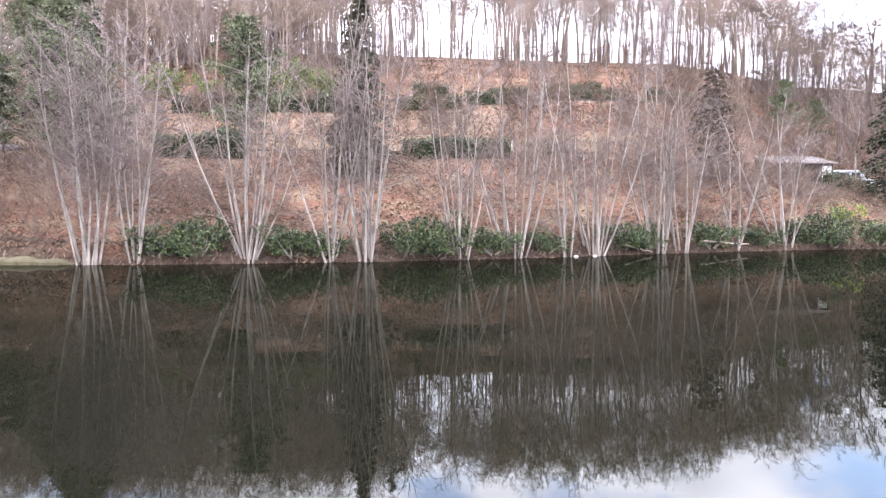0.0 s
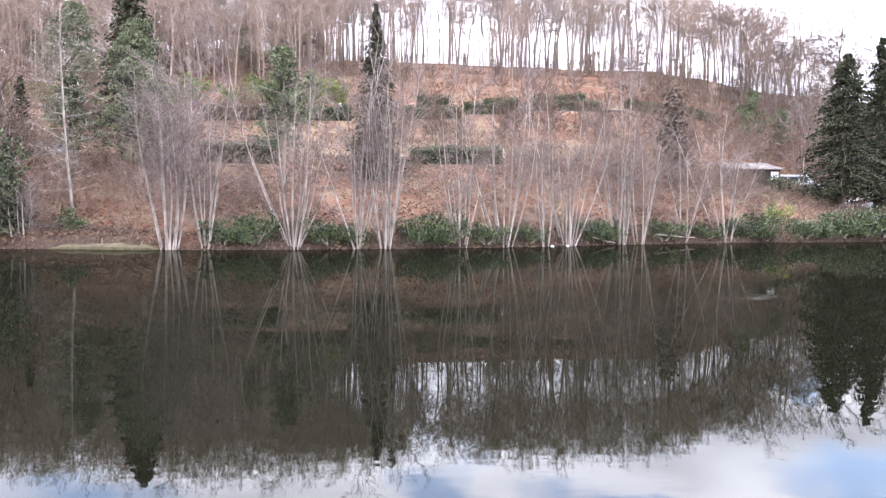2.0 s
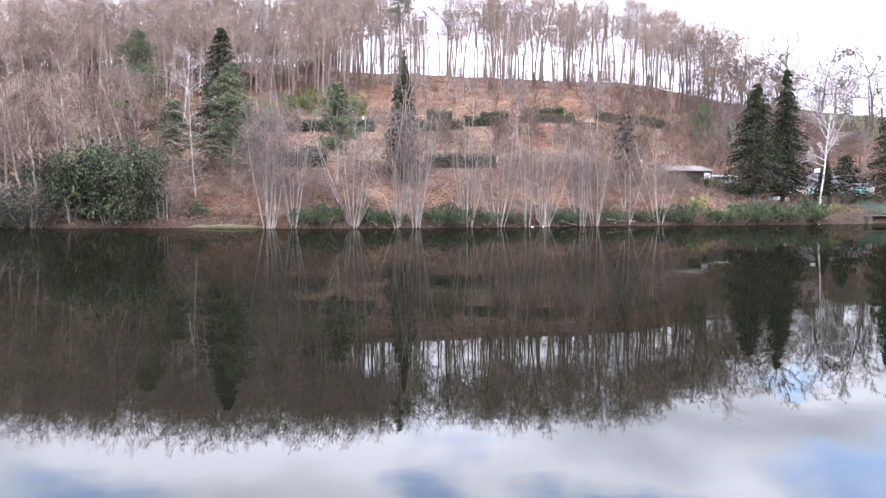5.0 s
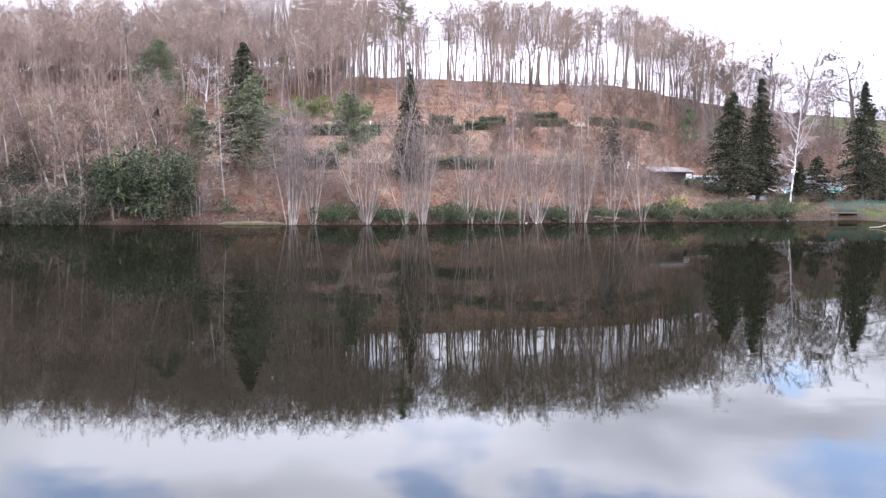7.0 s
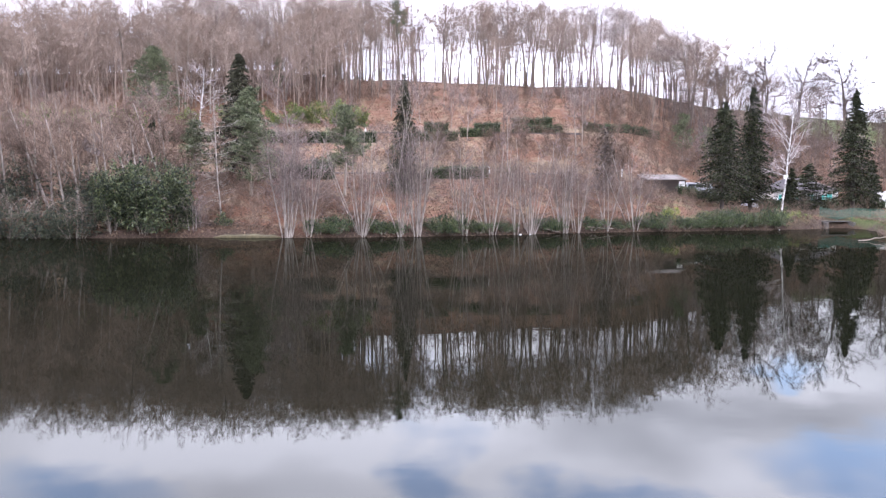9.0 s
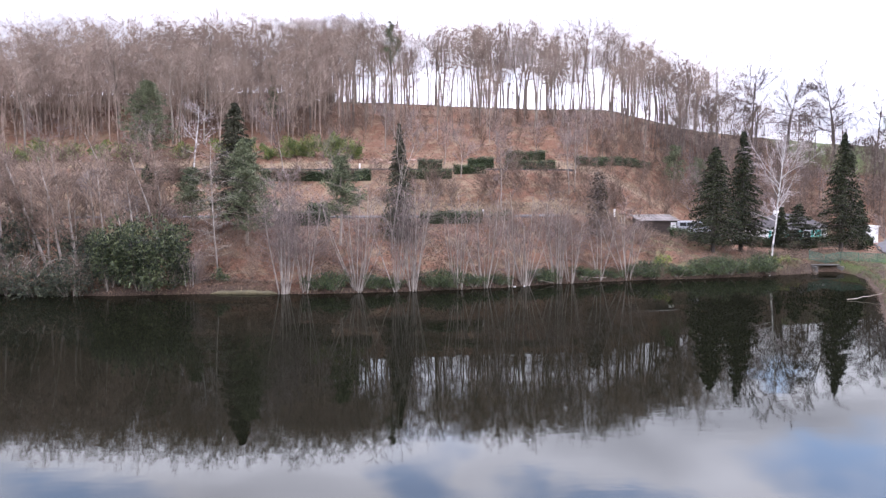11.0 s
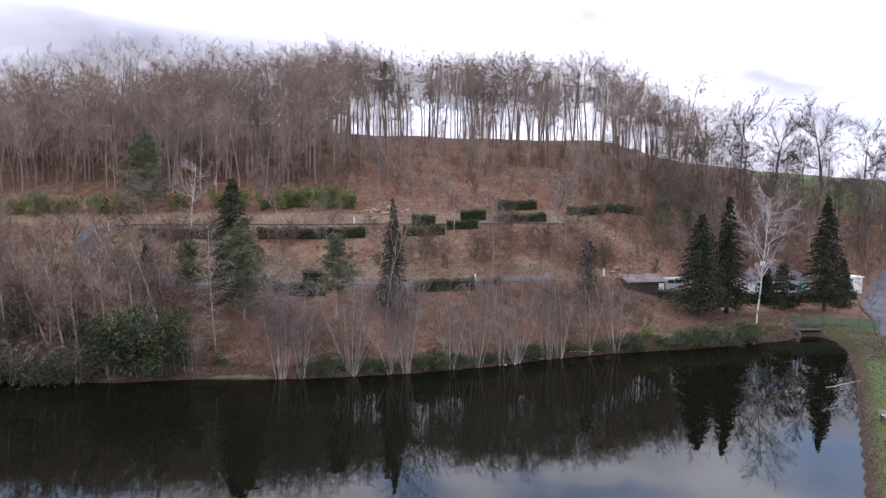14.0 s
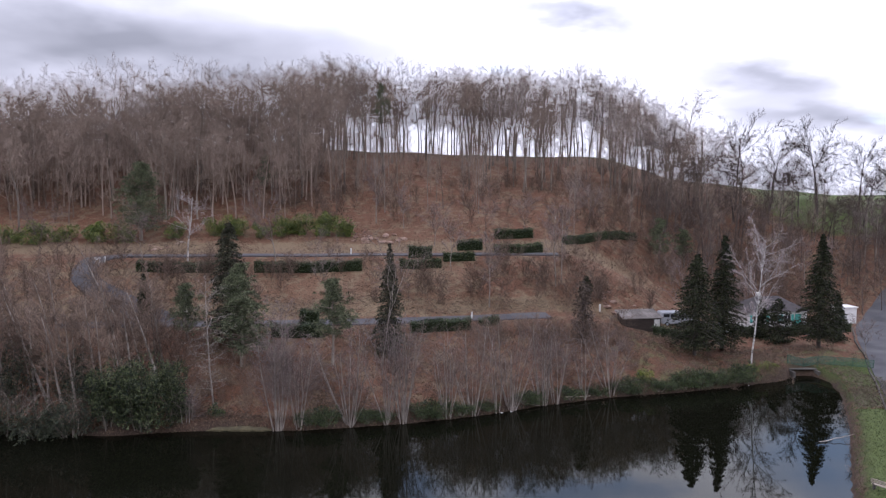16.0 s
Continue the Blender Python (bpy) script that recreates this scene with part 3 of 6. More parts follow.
# ---- the wood on the ridge ----
def ridge_wood():
    rng = np.random.default_rng(5)
    oaks = [bare_tree(100 + i, 11.9 + 0.7 * (i % 3), 0.16, OAK, BARK, TWIG, (0, 0), 2, True) for i in range(5)]
    slims = [bare_tree(200 + i, 15.5, 0.10, SLIM, BARK if i else PALE, TWIG, slight=True) for i in range(3)]
    spots = []
    for i in range(156):      # the open crest, where the sky shows between the trunks
        spots.append((rng.uniform(-32, 58), 108 + 40 * rng.random() ** 0.7, rng.uniform(0, 360), rng.uniform(1.10, 1.28), int(rng.integers(8))))
        x, y, turn, size, which = spots[-1]
        spots[-1] = (x, y, turn, size * float(1 - 0.05 * smooth(34, 58, x) - 0.12 * smooth(124, 108, y)) * (0.8 if which > 4 else 1.0), which)
    for i in range(54):      # trees down the wooded slope
        x = -12 - 90 * rng.random() ** 1.15
        low = np.interp(x, (-115, -60, -40, -12), (80, 83, 86, 98))
        spots.append((x, rng.uniform(low, 115), rng.uniform(0, 360), rng.uniform(0.85, 1.15), int(rng.integers(8))))
    for i in range(62):
        spots.append((rng.uniform(-16, 50), 84 + 32 * rng.random() ** 0.75, rng.uniform(0, 360), rng.uniform(0.4, 0.8), 5 + int(rng.integers(3))))
    for i in range(16):
        spots.append((rng.uniform(-10, 52), rng.uniform(100, 114), rng.uniform(0, 360), rng.uniform(0.7, 0.95), int(rng.integers(5))))
    for i in range(30):
        spots.append((rng.uniform(38, 64), rng.uniform(94, 114), rng.uniform(0, 360), rng.uniform(0.7, 1.1), int(rng.integers(8))))
    for i in range(9):        # thin trees on the shoulder of the hill
        spots.append((rng.uniform(44, 112), rng.uniform(90, 118), rng.uniform(0, 360), rng.uniform(0.55, 0.85), int(rng.integers(5, 8))))
    far = [(rng.uniform(-130, -18), rng.uniform(98, 145), rng.uniform(0, 360), rng.uniform(1.02, 1.30), int(rng.integers(4))) for i in range(140)]
    far = [(x, y, turn, size * (1 - 0.16 * float(smooth(-55, -85, x))), which) for x, y, turn, size, which in far]
    far += [(rng.uniform(-90, -16), rng.uniform(101, 115), rng.uniform(0, 360), rng.uniform(0.7, 1.1), int(rng.integers(4))) for i in range(70)]
    far += [(rng.uniform(-105, -34), rng.uniform(88, 122), rng.uniform(0, 360), rng.uniform(0.85, 1.2), int(rng.integers(4))) for i in range(90)]
    far += [(rng.uniform(-36, 50), rng.uniform(132, 150), rng.uniform(0, 360), rng.uniform(1.05, 1.22), 4) for i in range(40)]
    far += [(rng.uniform(-125, -34), rng.uniform(112, 120), rng.uniform(0, 360), rng.uniform(0.45, 0.7), int(rng.integers(4))) for i in range(60)]
    far += [(rng.uniform(-76, -18), rng.uniform(85, 101), rng.uniform(0, 360), rng.uniform(0.6, 0.9), int(rng.integers(4))) for i in range(70)]
    far += [(-14 - 86 * rng.random(), rng.uniform(90, 115), rng.uniform(0, 360), rng.uniform(0.85, 1.15), 4) for i in range(46)]
    far = [(x, y, turn, size * (1 - 0.3 * float(smooth(-30, -42, x) * smooth(114, 122, y))), which) for x, y, turn, size, which in far]
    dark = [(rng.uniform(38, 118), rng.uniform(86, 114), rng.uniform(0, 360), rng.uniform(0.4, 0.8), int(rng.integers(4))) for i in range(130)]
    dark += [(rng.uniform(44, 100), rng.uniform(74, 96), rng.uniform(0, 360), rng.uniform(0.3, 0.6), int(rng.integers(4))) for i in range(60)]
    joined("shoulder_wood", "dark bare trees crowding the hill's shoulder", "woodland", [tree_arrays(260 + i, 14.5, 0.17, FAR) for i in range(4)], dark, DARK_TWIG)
    far += [(-8.5, 141, 40, 1.15, 4), (-5.6, 138, 100, 1.2, 4), (-2.4, 142, 200, 1.12, 4), (0.8, 137, 310, 1.18, 4), (-11.5, 137, 20, 1.2, 4)]
    joined("far_woodland", "bare grey-brown trees deep in the wood", "woodland", [tree_arrays(250 + i, 15.6, 0.16, FAR) for i in range(4)] + [tree_arrays(256, 13.4, 0.15, FAR)], far, TWIG)
    plant_bare("woodland_tree", "tall bare grey-brown woodland tree on the hill", "tree", "woodland on the hill", oaks + slims, spots)
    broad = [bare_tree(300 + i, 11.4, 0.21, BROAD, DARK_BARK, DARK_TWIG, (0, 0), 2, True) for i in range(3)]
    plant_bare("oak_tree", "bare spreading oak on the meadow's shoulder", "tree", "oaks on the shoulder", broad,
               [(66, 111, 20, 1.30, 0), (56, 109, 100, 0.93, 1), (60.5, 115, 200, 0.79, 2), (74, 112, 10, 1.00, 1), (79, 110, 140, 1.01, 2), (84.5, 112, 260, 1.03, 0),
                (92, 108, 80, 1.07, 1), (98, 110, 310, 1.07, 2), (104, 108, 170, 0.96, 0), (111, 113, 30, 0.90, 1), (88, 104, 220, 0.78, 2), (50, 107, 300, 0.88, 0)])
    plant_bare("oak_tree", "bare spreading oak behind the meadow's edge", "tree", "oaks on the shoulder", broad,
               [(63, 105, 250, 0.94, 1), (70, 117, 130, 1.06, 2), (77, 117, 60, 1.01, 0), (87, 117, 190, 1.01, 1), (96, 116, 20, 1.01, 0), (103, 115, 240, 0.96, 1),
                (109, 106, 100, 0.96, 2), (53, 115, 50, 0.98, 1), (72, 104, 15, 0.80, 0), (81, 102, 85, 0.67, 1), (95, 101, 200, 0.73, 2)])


BROAD = [(6, 7, 0.07, 0.02, 14, 0.34, 62, 0.55, 0.42), (7, 4, 0.10, 0.04, 12, 0.2, 46, 0.42, 0.45), (3, 3, 0.10, 0.02, 16, 0.1, 46, 0.55, 0.5), (0.022, 0.0)]
ridge_wood()


# ---- brush and single bare trees on the slope ----
def shrub_paths(seed, tall, stems, splay, spec=SHRUB):
    """A bare bush: several thin stems from one root."""
    rng = np.random.default_rng(seed)
    out = [[] for _ in spec]
    for s in range(stems):
        a = rng.uniform(0, 2 * math.pi)
        d = np.array([math.cos(a) * splay * rng.random(), math.sin(a) * splay * rng.random(), 1.0])
        grow(rng, out, np.array([math.cos(a), math.sin(a), 0]) * 0.12, d / np.linalg.norm(d), tall * rng.uniform(0.7, 1.1), 0.022, 0, spec)
    return out


def shrub(seed, tall, stems, splay, mat):
    out = shrub_paths(seed, tall, stems, splay)
    return limb_mesh("stem", out[0], [], mat), limb_mesh("crown", out[1], out[2], mat, True)


def shrub_arrays(seed, tall, stems, splay):
    out = shrub_paths(seed, tall, stems, splay, SHRUB_FAR)
    return limb_arrays(out[0] + out[1], out[2], True)


def shore_y(x):
    far = POND[:16]
    return float(np.interp(x, far[:, 0], far[:, 1]))


def brush():
    rng = np.random.default_rng(11)
    kinds = [shrub(400 + i, 3.6 + 0.5 * (i % 3), 4, 0.7, BRUSH) for i in range(5)]
    protos = {}
    near, rest = [], []
    def strew(n, x0, x1, y0, y1, lo, hi, bucket):
        for _ in range(n):
            x, y, size = rng.uniform(x0, x1), rng.uniform(y0, y1), rng.uniform(lo, hi)
            sc = float(slope_coordinate(x, y))
            if 48.4 < sc < 53.4 or 68.2 < sc < 73 or (24.5 < x < 36 and 52.4 < y < 61) or (-19 < x < 4 and 37.5 < y < 49) or (-7 < x < 10 and 62.5 < y < 68.3) or (9 < x < 19 and 67 < y < 71):
                continue
            bucket.append((x, y, rng.uniform(0, 360), size, int(rng.integers(5))))
    strew(44, -26, -11, 34, 52, 0.6, 1.1, near)
    strew(30, 4, 24, 43, 50, 0.45, 0.8, near)
    strew(30, 5, 26, 40, 50, 0.4, 0.85, near)
    strew(22, 6, 20, 45.5, 48.2, 0.5, 0.85, near)
    strew(40, 29, 56, 47, 60, 0.18, 0.42, near)
    strew(36, -12, 22, 34.5, 37.4, 0.2, 0.36, near)
    strew(26, 4, 24, 38, 44, 0.25, 0.45, near)
    for x, y, size in ((-2.2, 43.5, 0.5), (0.6, 45.6, 0.55), (2.6, 42.0, 0.45), (3.1, 46.5, 0.6), (-11.2, 44.6, 0.5), (-13.9, 42.2, 0.5), (-16.8, 40.4, 0.6), (-9.0, 38.9, 0.4), (-7.2, 45.5, 0.6), (-1.0, 40.2, 0.4), (1.6, 38.6, 0.4), (-15.0, 38.2, 0.5), (-12.4, 39.0, 0.45), (-18.3, 43.0, 0.6), (3.6, 40.0, 0.5), (-10.0, 47.2, 0.6)):
        near.append((x, y, 90 * x, size, int(abs(x)) % 5))
    strew(24, -56, -26, 39, 48, 0.7, 1.2, near)
    strew(44, 20, 42, 41, 50, 0.25, 0.5, near)
    for u in np.linspace(0, 1, 22):      # brambles along the lane's bank
        x, y = 45.9 - 17.5 * u + rng.normal() * 0.3, 42.6 - 30.5 * u
        near.append((x + 0.9, y, rng.uniform(0, 360), rng.uniform(0.14, 0.3), int(rng.integers(5))))
    for x in np.arange(-12.5, 42, 1.6):
        near.append((x, shore_y(x) + rng.uniform(0.2, 0.7), rng.uniform(0, 360), rng.uniform(0.12, 0.28), int(rng.integers(5))))
    strew(90, -72, -24, 37, 66, 0.8, 1.4, rest)
    strew(90, -6, 32, 55, 70, 0.6, 1.1, rest)
    strew(50, -32, 0, 55, 69, 0.4, 0.8, rest)
    strew(60, -30, 44, 81, 112, 0.5, 1.1, rest)
    strew(60, -80, -20, 80, 104, 0.6, 1.2, rest)
    strew(90, 36, 110, 76, 116, 0.7, 1.5, rest)
    strew(12, 40, 60, 50, 62, 0.4, 0.6, rest)
    strew(40, -14, 50, 90, 112, 0.5, 1.0, rest)
    strew(70, 27, 62, 66, 92, 0.6, 1.2, rest)
    strew(80, 46, 95, 72, 104, 0.6, 1.3, rest)
    strew(22, 14, 25, 48, 62, 0.5, 0.9, near)
    strew(60, -130, -30, 130, 146, 1.3, 2.1, rest)
    strew(170, -125, -22, 112, 132, 1.1, 1.9, rest)
    strew(9, -24, -16, 32, 36, 0.5, 0.8, near)
    strew(50, -20, 48, 80, 110, 0.5, 1.0, rest)
    strew(24, -45, 0, 61.5, 70, 0.5, 0.9, rest)
    for x, y, turn, size, which in near:
        m = stand(x, y, turn, size)
        if which in protos:
            copy_thing(protos[which], m)
            continue
        t = thing("bare_bush", "leafless brown-mauve brush on the slope", "bush", "brush on the slope", m)
        part("stem", kinds[which][0], t)
        part("crown", kinds[which][1], t)
        protos[which] = t
    joined("brushwood", "leafless brown-mauve brushwood spread over the hillside", "brushwood", [shrub_arrays(450 + i, 3.8, 4, 0.7) for i in range(5)], rest, BRUSH)


brush()

FRUIT = [(5, 6, 0.10, 0.02, 10, 0.35, 52, 0.75, 0.6), (5, 4, 0.18, 0.12, 8, 0.2, 42, 0.5, 0.5), (4, 3, 0.2, 0.1, 9, 0.1, 40, 0.6, 0.55), (0.012, 0.15)]
WHITE = [(10, 7, 0.04, 0.03, 22, 0.28, 50, 0.36, 0.45), (6, 4, 0.10, 0.05, 8, 0.2, 42, 0.42, 0.5), (3, 3, 0.15, -0.02, 12, 0.05, 40, 0.7, 0.5), (0.014, -0.05)]
SPREADING = [(9, 7, 0.05, 0.03, 20, 0.26, 64, 0.40, 0.26), (6, 4, 0.08, 0.03, 7, 0.2, 40, 0.40, 0.5), (3, 3, 0.15, 0.02, 6, 0.05, 40, 0.6, 0.5), (0.014, 0.0)]
LARCH = [(12, 6, 0.02, 0.02, 84, 0.12, 80, 0.20, 0.22), (5, 3, 0.05, 0.0, 14, 0.1, 50, 0.30, 0.5), (0.010, 0.0)]
FORK = [(6, 6, 0.08, 0.04, 5, 0.45, 30, 0.75, 0.62), (6, 4, 0.14, 0.06, 9, 0.3, 42, 0.4, 0.5), (4, 3, 0.2, 0.05, 10, 0.1, 40, 0.6, 0.5), (0.012, 0.1)]


def single(name, label, category, x, y, seed, tall, radius, spec, bark, twigs, turn=0.0, lean=(0, 0), levels=1, group=""):
    t = thing(name, label, category, group, stand(x, y, turn))
    trunk, crown = bare_tree(seed, tall, radius, spec, bark, twigs, lean, levels)
    part("trunk", trunk, t)
    part("crown", crown, t)
    return t


single("birch_tree", "white-barked bare birch by the water's edge", "tree", 38.0, 46.2, 611, 15.0, 0.11, WHITE, BIRCH, BIRCH_TWIG, 40, (0.10, 0), 2)
single("birch_tree", "white bare birch with spreading limbs above the road", "tree", -34.1, 67.5, 612, 9.2, 0.13, SPREADING, BIRCH, BIRCH_TWIG, 0, (0.03, 0), 2)
single("forked_tree", "pale forked bare tree behind the shore", "tree", -5.6, 38.4, 613, 10.8, 0.065, FORK, PALE, PALE_TWIG, 20, (0, 0), 2)
single("larch_tree", "bare larch with level branches near the water", "tree", -21.6, 33.0, 614, 12.5, 0.085, LARCH, PALE, PALE, 0, (-0.03, 0), 1)
for k, (x, y, tall, r) in enumerate(((17.5, 60.9, 10.5, 0.10), (18.4, 61.5, 10, 0.09), (7.7, 55.5, 9, 0.09), (-8.0, 84.6, 9, 0.10), (-3.4, 83.0, 6.5, 0.07), (24.2, 78.7, 9, 0.08),
                                     (82.1, 92.2, 11, 0.13), (84.6, 92.7, 11, 0.13), (66.1, 84.1, 8, 0.09), (69.0, 83.0, 8.5, 0.09), (39.1, 53.2, 8, 0.07), (-15.8, 34.7, 9, 0.08))):
    single("slim_birch", "slim bare pale birch on the slope", "tree", x, y, 620 + k, tall, r * 0.85, SLIM, PALE, PALE_TWIG, 30 * k, (0.04 * (k % 3 - 1), 0), 1, "slim birches")
for k, (x, y, tall) in enumerate(((1.4, 75.3, 5.2), (9.8, 78.6, 6.0), (-21.5, 66.6, 7.5), (-40.6, 68.1, 5.5), (3.3, 65.8, 5.2), (-13.3, 56.7, 5.6), (16.5, 80.1, 5.0), (27.9, 83.6, 6.5), (35.0, 59.8, 7.5), (-56.5, 71.1, 6), (55.1, 50.6, 3.2))):
    single("garden_tree", "small bare round-headed tree beside the terrace road", "tree", x, y, 640 + k, tall, 0.02 + 0.009 * tall, FRUIT, BARK if k % 2 else PALE, PALE_TWIG, 50 * k, (0, 0), 1, "garden trees")


# ---- clumps of pale stems along the water ----
def clump(x, y, seed, stems, tall, splay, width=0.35, bushy=1.0):
    """Stems fanning out of one root, each a part, with their twigs as one crown."""
    rng = np.random.default_rng(seed)
    t = thing("alder_clump", "clump of tall pale bare stems at the water's edge", "tree", "stem clumps along the shore", pose(x, y, 0.12))
    limbs, twigs = [], []
    stems = int(stems * 1.2 + 0.5)
    spec = [(10, 6, 0.025, 0.0, 0, 0, 0, 0, 0), (5, 3, 0.12, 0.05, 12, 0.06, 42, 0.46, 0.6), (0.0095, 0.1)]
    for s in range(stems):
        u = (s + 0.5) / stems * 2 - 1
        lean = 1.5 * splay * u * rng.uniform(0.7, 1.15) + rng.normal() * 0.025
        d = np.array([lean, rng.uniform(-0.16, 0.10), 1.0])
        d /= np.linalg.norm(d)
        p = np.array([u * width * 0.75 + rng.normal() * 0.05, rng.normal() * 0.16, -0.25])
        length, r = tall * rng.uniform(0.6, 1.06), rng.uniform(0.036, 0.068)
        n = 11
        bow = rng.uniform(0.0, 0.10)
        pts, dirs = [p], [d]
        for i in range(n - 1):
            pull = np.array([-d[0] * bow, -d[1] * 0.08, 0.01])
            d = d + pull + rng.normal(size=3) * 0.034
            d /= np.linalg.norm(d)
            p = p + d * length / (n - 1)
            pts.append(p)
            dirs.append(d)
        pts = np.array(pts)
        part("stem", mesh_from("stem", *tubes([(pts, r * np.linspace(1.1, 0.2, n), 7)]), PALE, True), t)
        out = [[], [], []]
        arms = int(12 * bushy)
        for j in range(arms):
            u2 = 0.34 + 0.65 * ((j + rng.random()) / arms) ** 0.8
            if rng.random() < 0.06:
                u2 = rng.uniform(0.1, 0.3)
            f = u2 * (n - 1)
            i = min(int(f), n - 2)
            q = pts[i] + (pts[i + 1] - pts[i]) * (f - i)
            side = np.cross(dirs[i], rng.normal(size=3))
            side /= np.linalg.norm(side)
            a = radians(rng.uniform(35, 68))
            grow(rng, out, q, dirs[i] * math.cos(a) + side * math.sin(a), rng.uniform(1.0, 3.4) * (1.2 - 0.6 * u2) * (0.75 + 0.25 * bushy), 0.017, 1, spec)
        limbs += out[1]
        twigs += out[2]
    part("crown", limb_mesh("crown", limbs, twigs, PALE_TWIG, True), t, "fine mauve twigs")
    return t


for args in ((-15.0, 30.2, 1, 9, 10.4, 0.18, 0.5, 2.1), (-13.1, 30.3, 2, 6, 9.4, 0.14, 0.35, 1.7), (-8.4, 30.9, 3, 11, 10.4, 0.34, 0.35, 1.1), (-4.9, 31.4, 4, 6, 10.5, 0.24, 0.25, 1.4), (-3.4, 31.6, 5, 11, 11.6, 0.16, 0.45, 1.4),
             (0.9, 32.8, 6, 7, 9.4, 0.20, 0.4), (3.4, 33.6, 7, 8, 9.2, 0.26, 0.7), (6.1, 34.5, 8, 4, 8.6, 0.15, 0.25), (7.6, 35.0, 9, 8, 9.4, 0.24, 0.45), (11.1, 36.6, 10, 9, 9.0, 0.16, 0.7),
             (12.6, 37.0, 11, 6, 8.4, 0.24, 0.5), (15.9, 38.2, 12, 5, 7.5, 0.26, 0.3), (19.0, 39.2, 13, 7, 8.8, 0.26, 0.4), (-23.4, 30.9, 14, 4, 4.0, 0.12, 0.5)):
    clump(*args)

# leaning stems above the thicket
rng = np.random.default_rng(31)
for k in range(44):
    x = -56 + 29 * (k + rng.random()) / 44
    single("leaning_tree", "pale bare tree leaning over the shore thicket", "tree", x, rng.uniform(31, 36) if k % 2 else rng.uniform(35, 46), 700 + k, rng.uniform(7.5, 11), rng.uniform(0.10, 0.16), SLIM, PALE, BRUSH,
           0, (rng.uniform(-0.42, 0.02), rng.uniform(-0.18, 0.02)), 1, "leaning trees over the thicket")


# ---- evergreens ----
def conifer(seed, tall, radius, bare, mat, gap=0.26, arms=9, sprays_each=46, droop=0.24, leaf=0.25, power=0.85):
    """A spruce: a straight trunk with tiers of drooping branches that carry flat sprays of needles."""
    rng = np.random.default_rng(seed)
    n = 10
    line = np.stack([rng.normal(size=n) * 0.04, rng.normal(size=n) * 0.04, np.linspace(0, tall, n)], axis=1)
    limbs = [(line, np.linspace(0.018 * tall, 0.02, n), 7)]
    C, A, S = [], [], []
    for z in np.arange(bare, tall - 0.15, gap):
        u = (z - bare) / (tall - bare)
        reach = radius * (1 - u) ** power * min(1.0, 0.6 + 4 * u) + 0.12
        for j in range(arms):
            a = rng.uniform(0, 2 * math.pi)
            r = reach * rng.uniform(0.62, 1.12)
            out = np.array([math.cos(a), math.sin(a), 0.0])
            z0 = z + rng.uniform(-0.5, 0.5) * gap
            s = np.linspace(0, 1, 4)[:, None]
            pts = np.array([0, 0, z0]) + out * r * s + np.array([0, 0, 1.0]) * (r * (0.18 * s - droop * 1.6 * s ** 2))
            limbs.append((pts, np.array([0.03, 0.022, 0.014, 0.005]) * (0.5 + r / 3), 3))
            k = max(4, int(sprays_each * (0.35 + 0.65 * r / max(radius, 0.1))))
            f = rng.random(k) ** 0.7
            base = np.array([0, 0, z0]) + out * (r * f)[:, None] + np.array([0, 0, 1.0]) * (r * (0.18 * f - droop * 1.6 * f ** 2))[:, None]
            side = np.array([-out[1], out[0], 0])
            w = rng.normal(size=k) * 0.16 * r
            C.append(base + side * w[:, None] + np.array([0, 0, -1.0]) * rng.uniform(0, 0.16, k)[:, None])
            A.append(out * 0.8 + side * rng.normal(size=k)[:, None] * 0.7 + np.array([0, 0, -1.0]) * rng.uniform(0.0, 0.9, k)[:, None])
            S.append(rng.uniform(0.6, 1.2, k))
    C, A, S = np.concatenate(C), np.concatenate(A), np.concatenate(S)
    V, F = sprays(C, A, leaf * S, leaf * 0.6 * S, rng, 0.1)
    return mesh_from("trunk", *tubes(limbs), DARK_BARK, True), mesh_from("crown", V, F, mat)


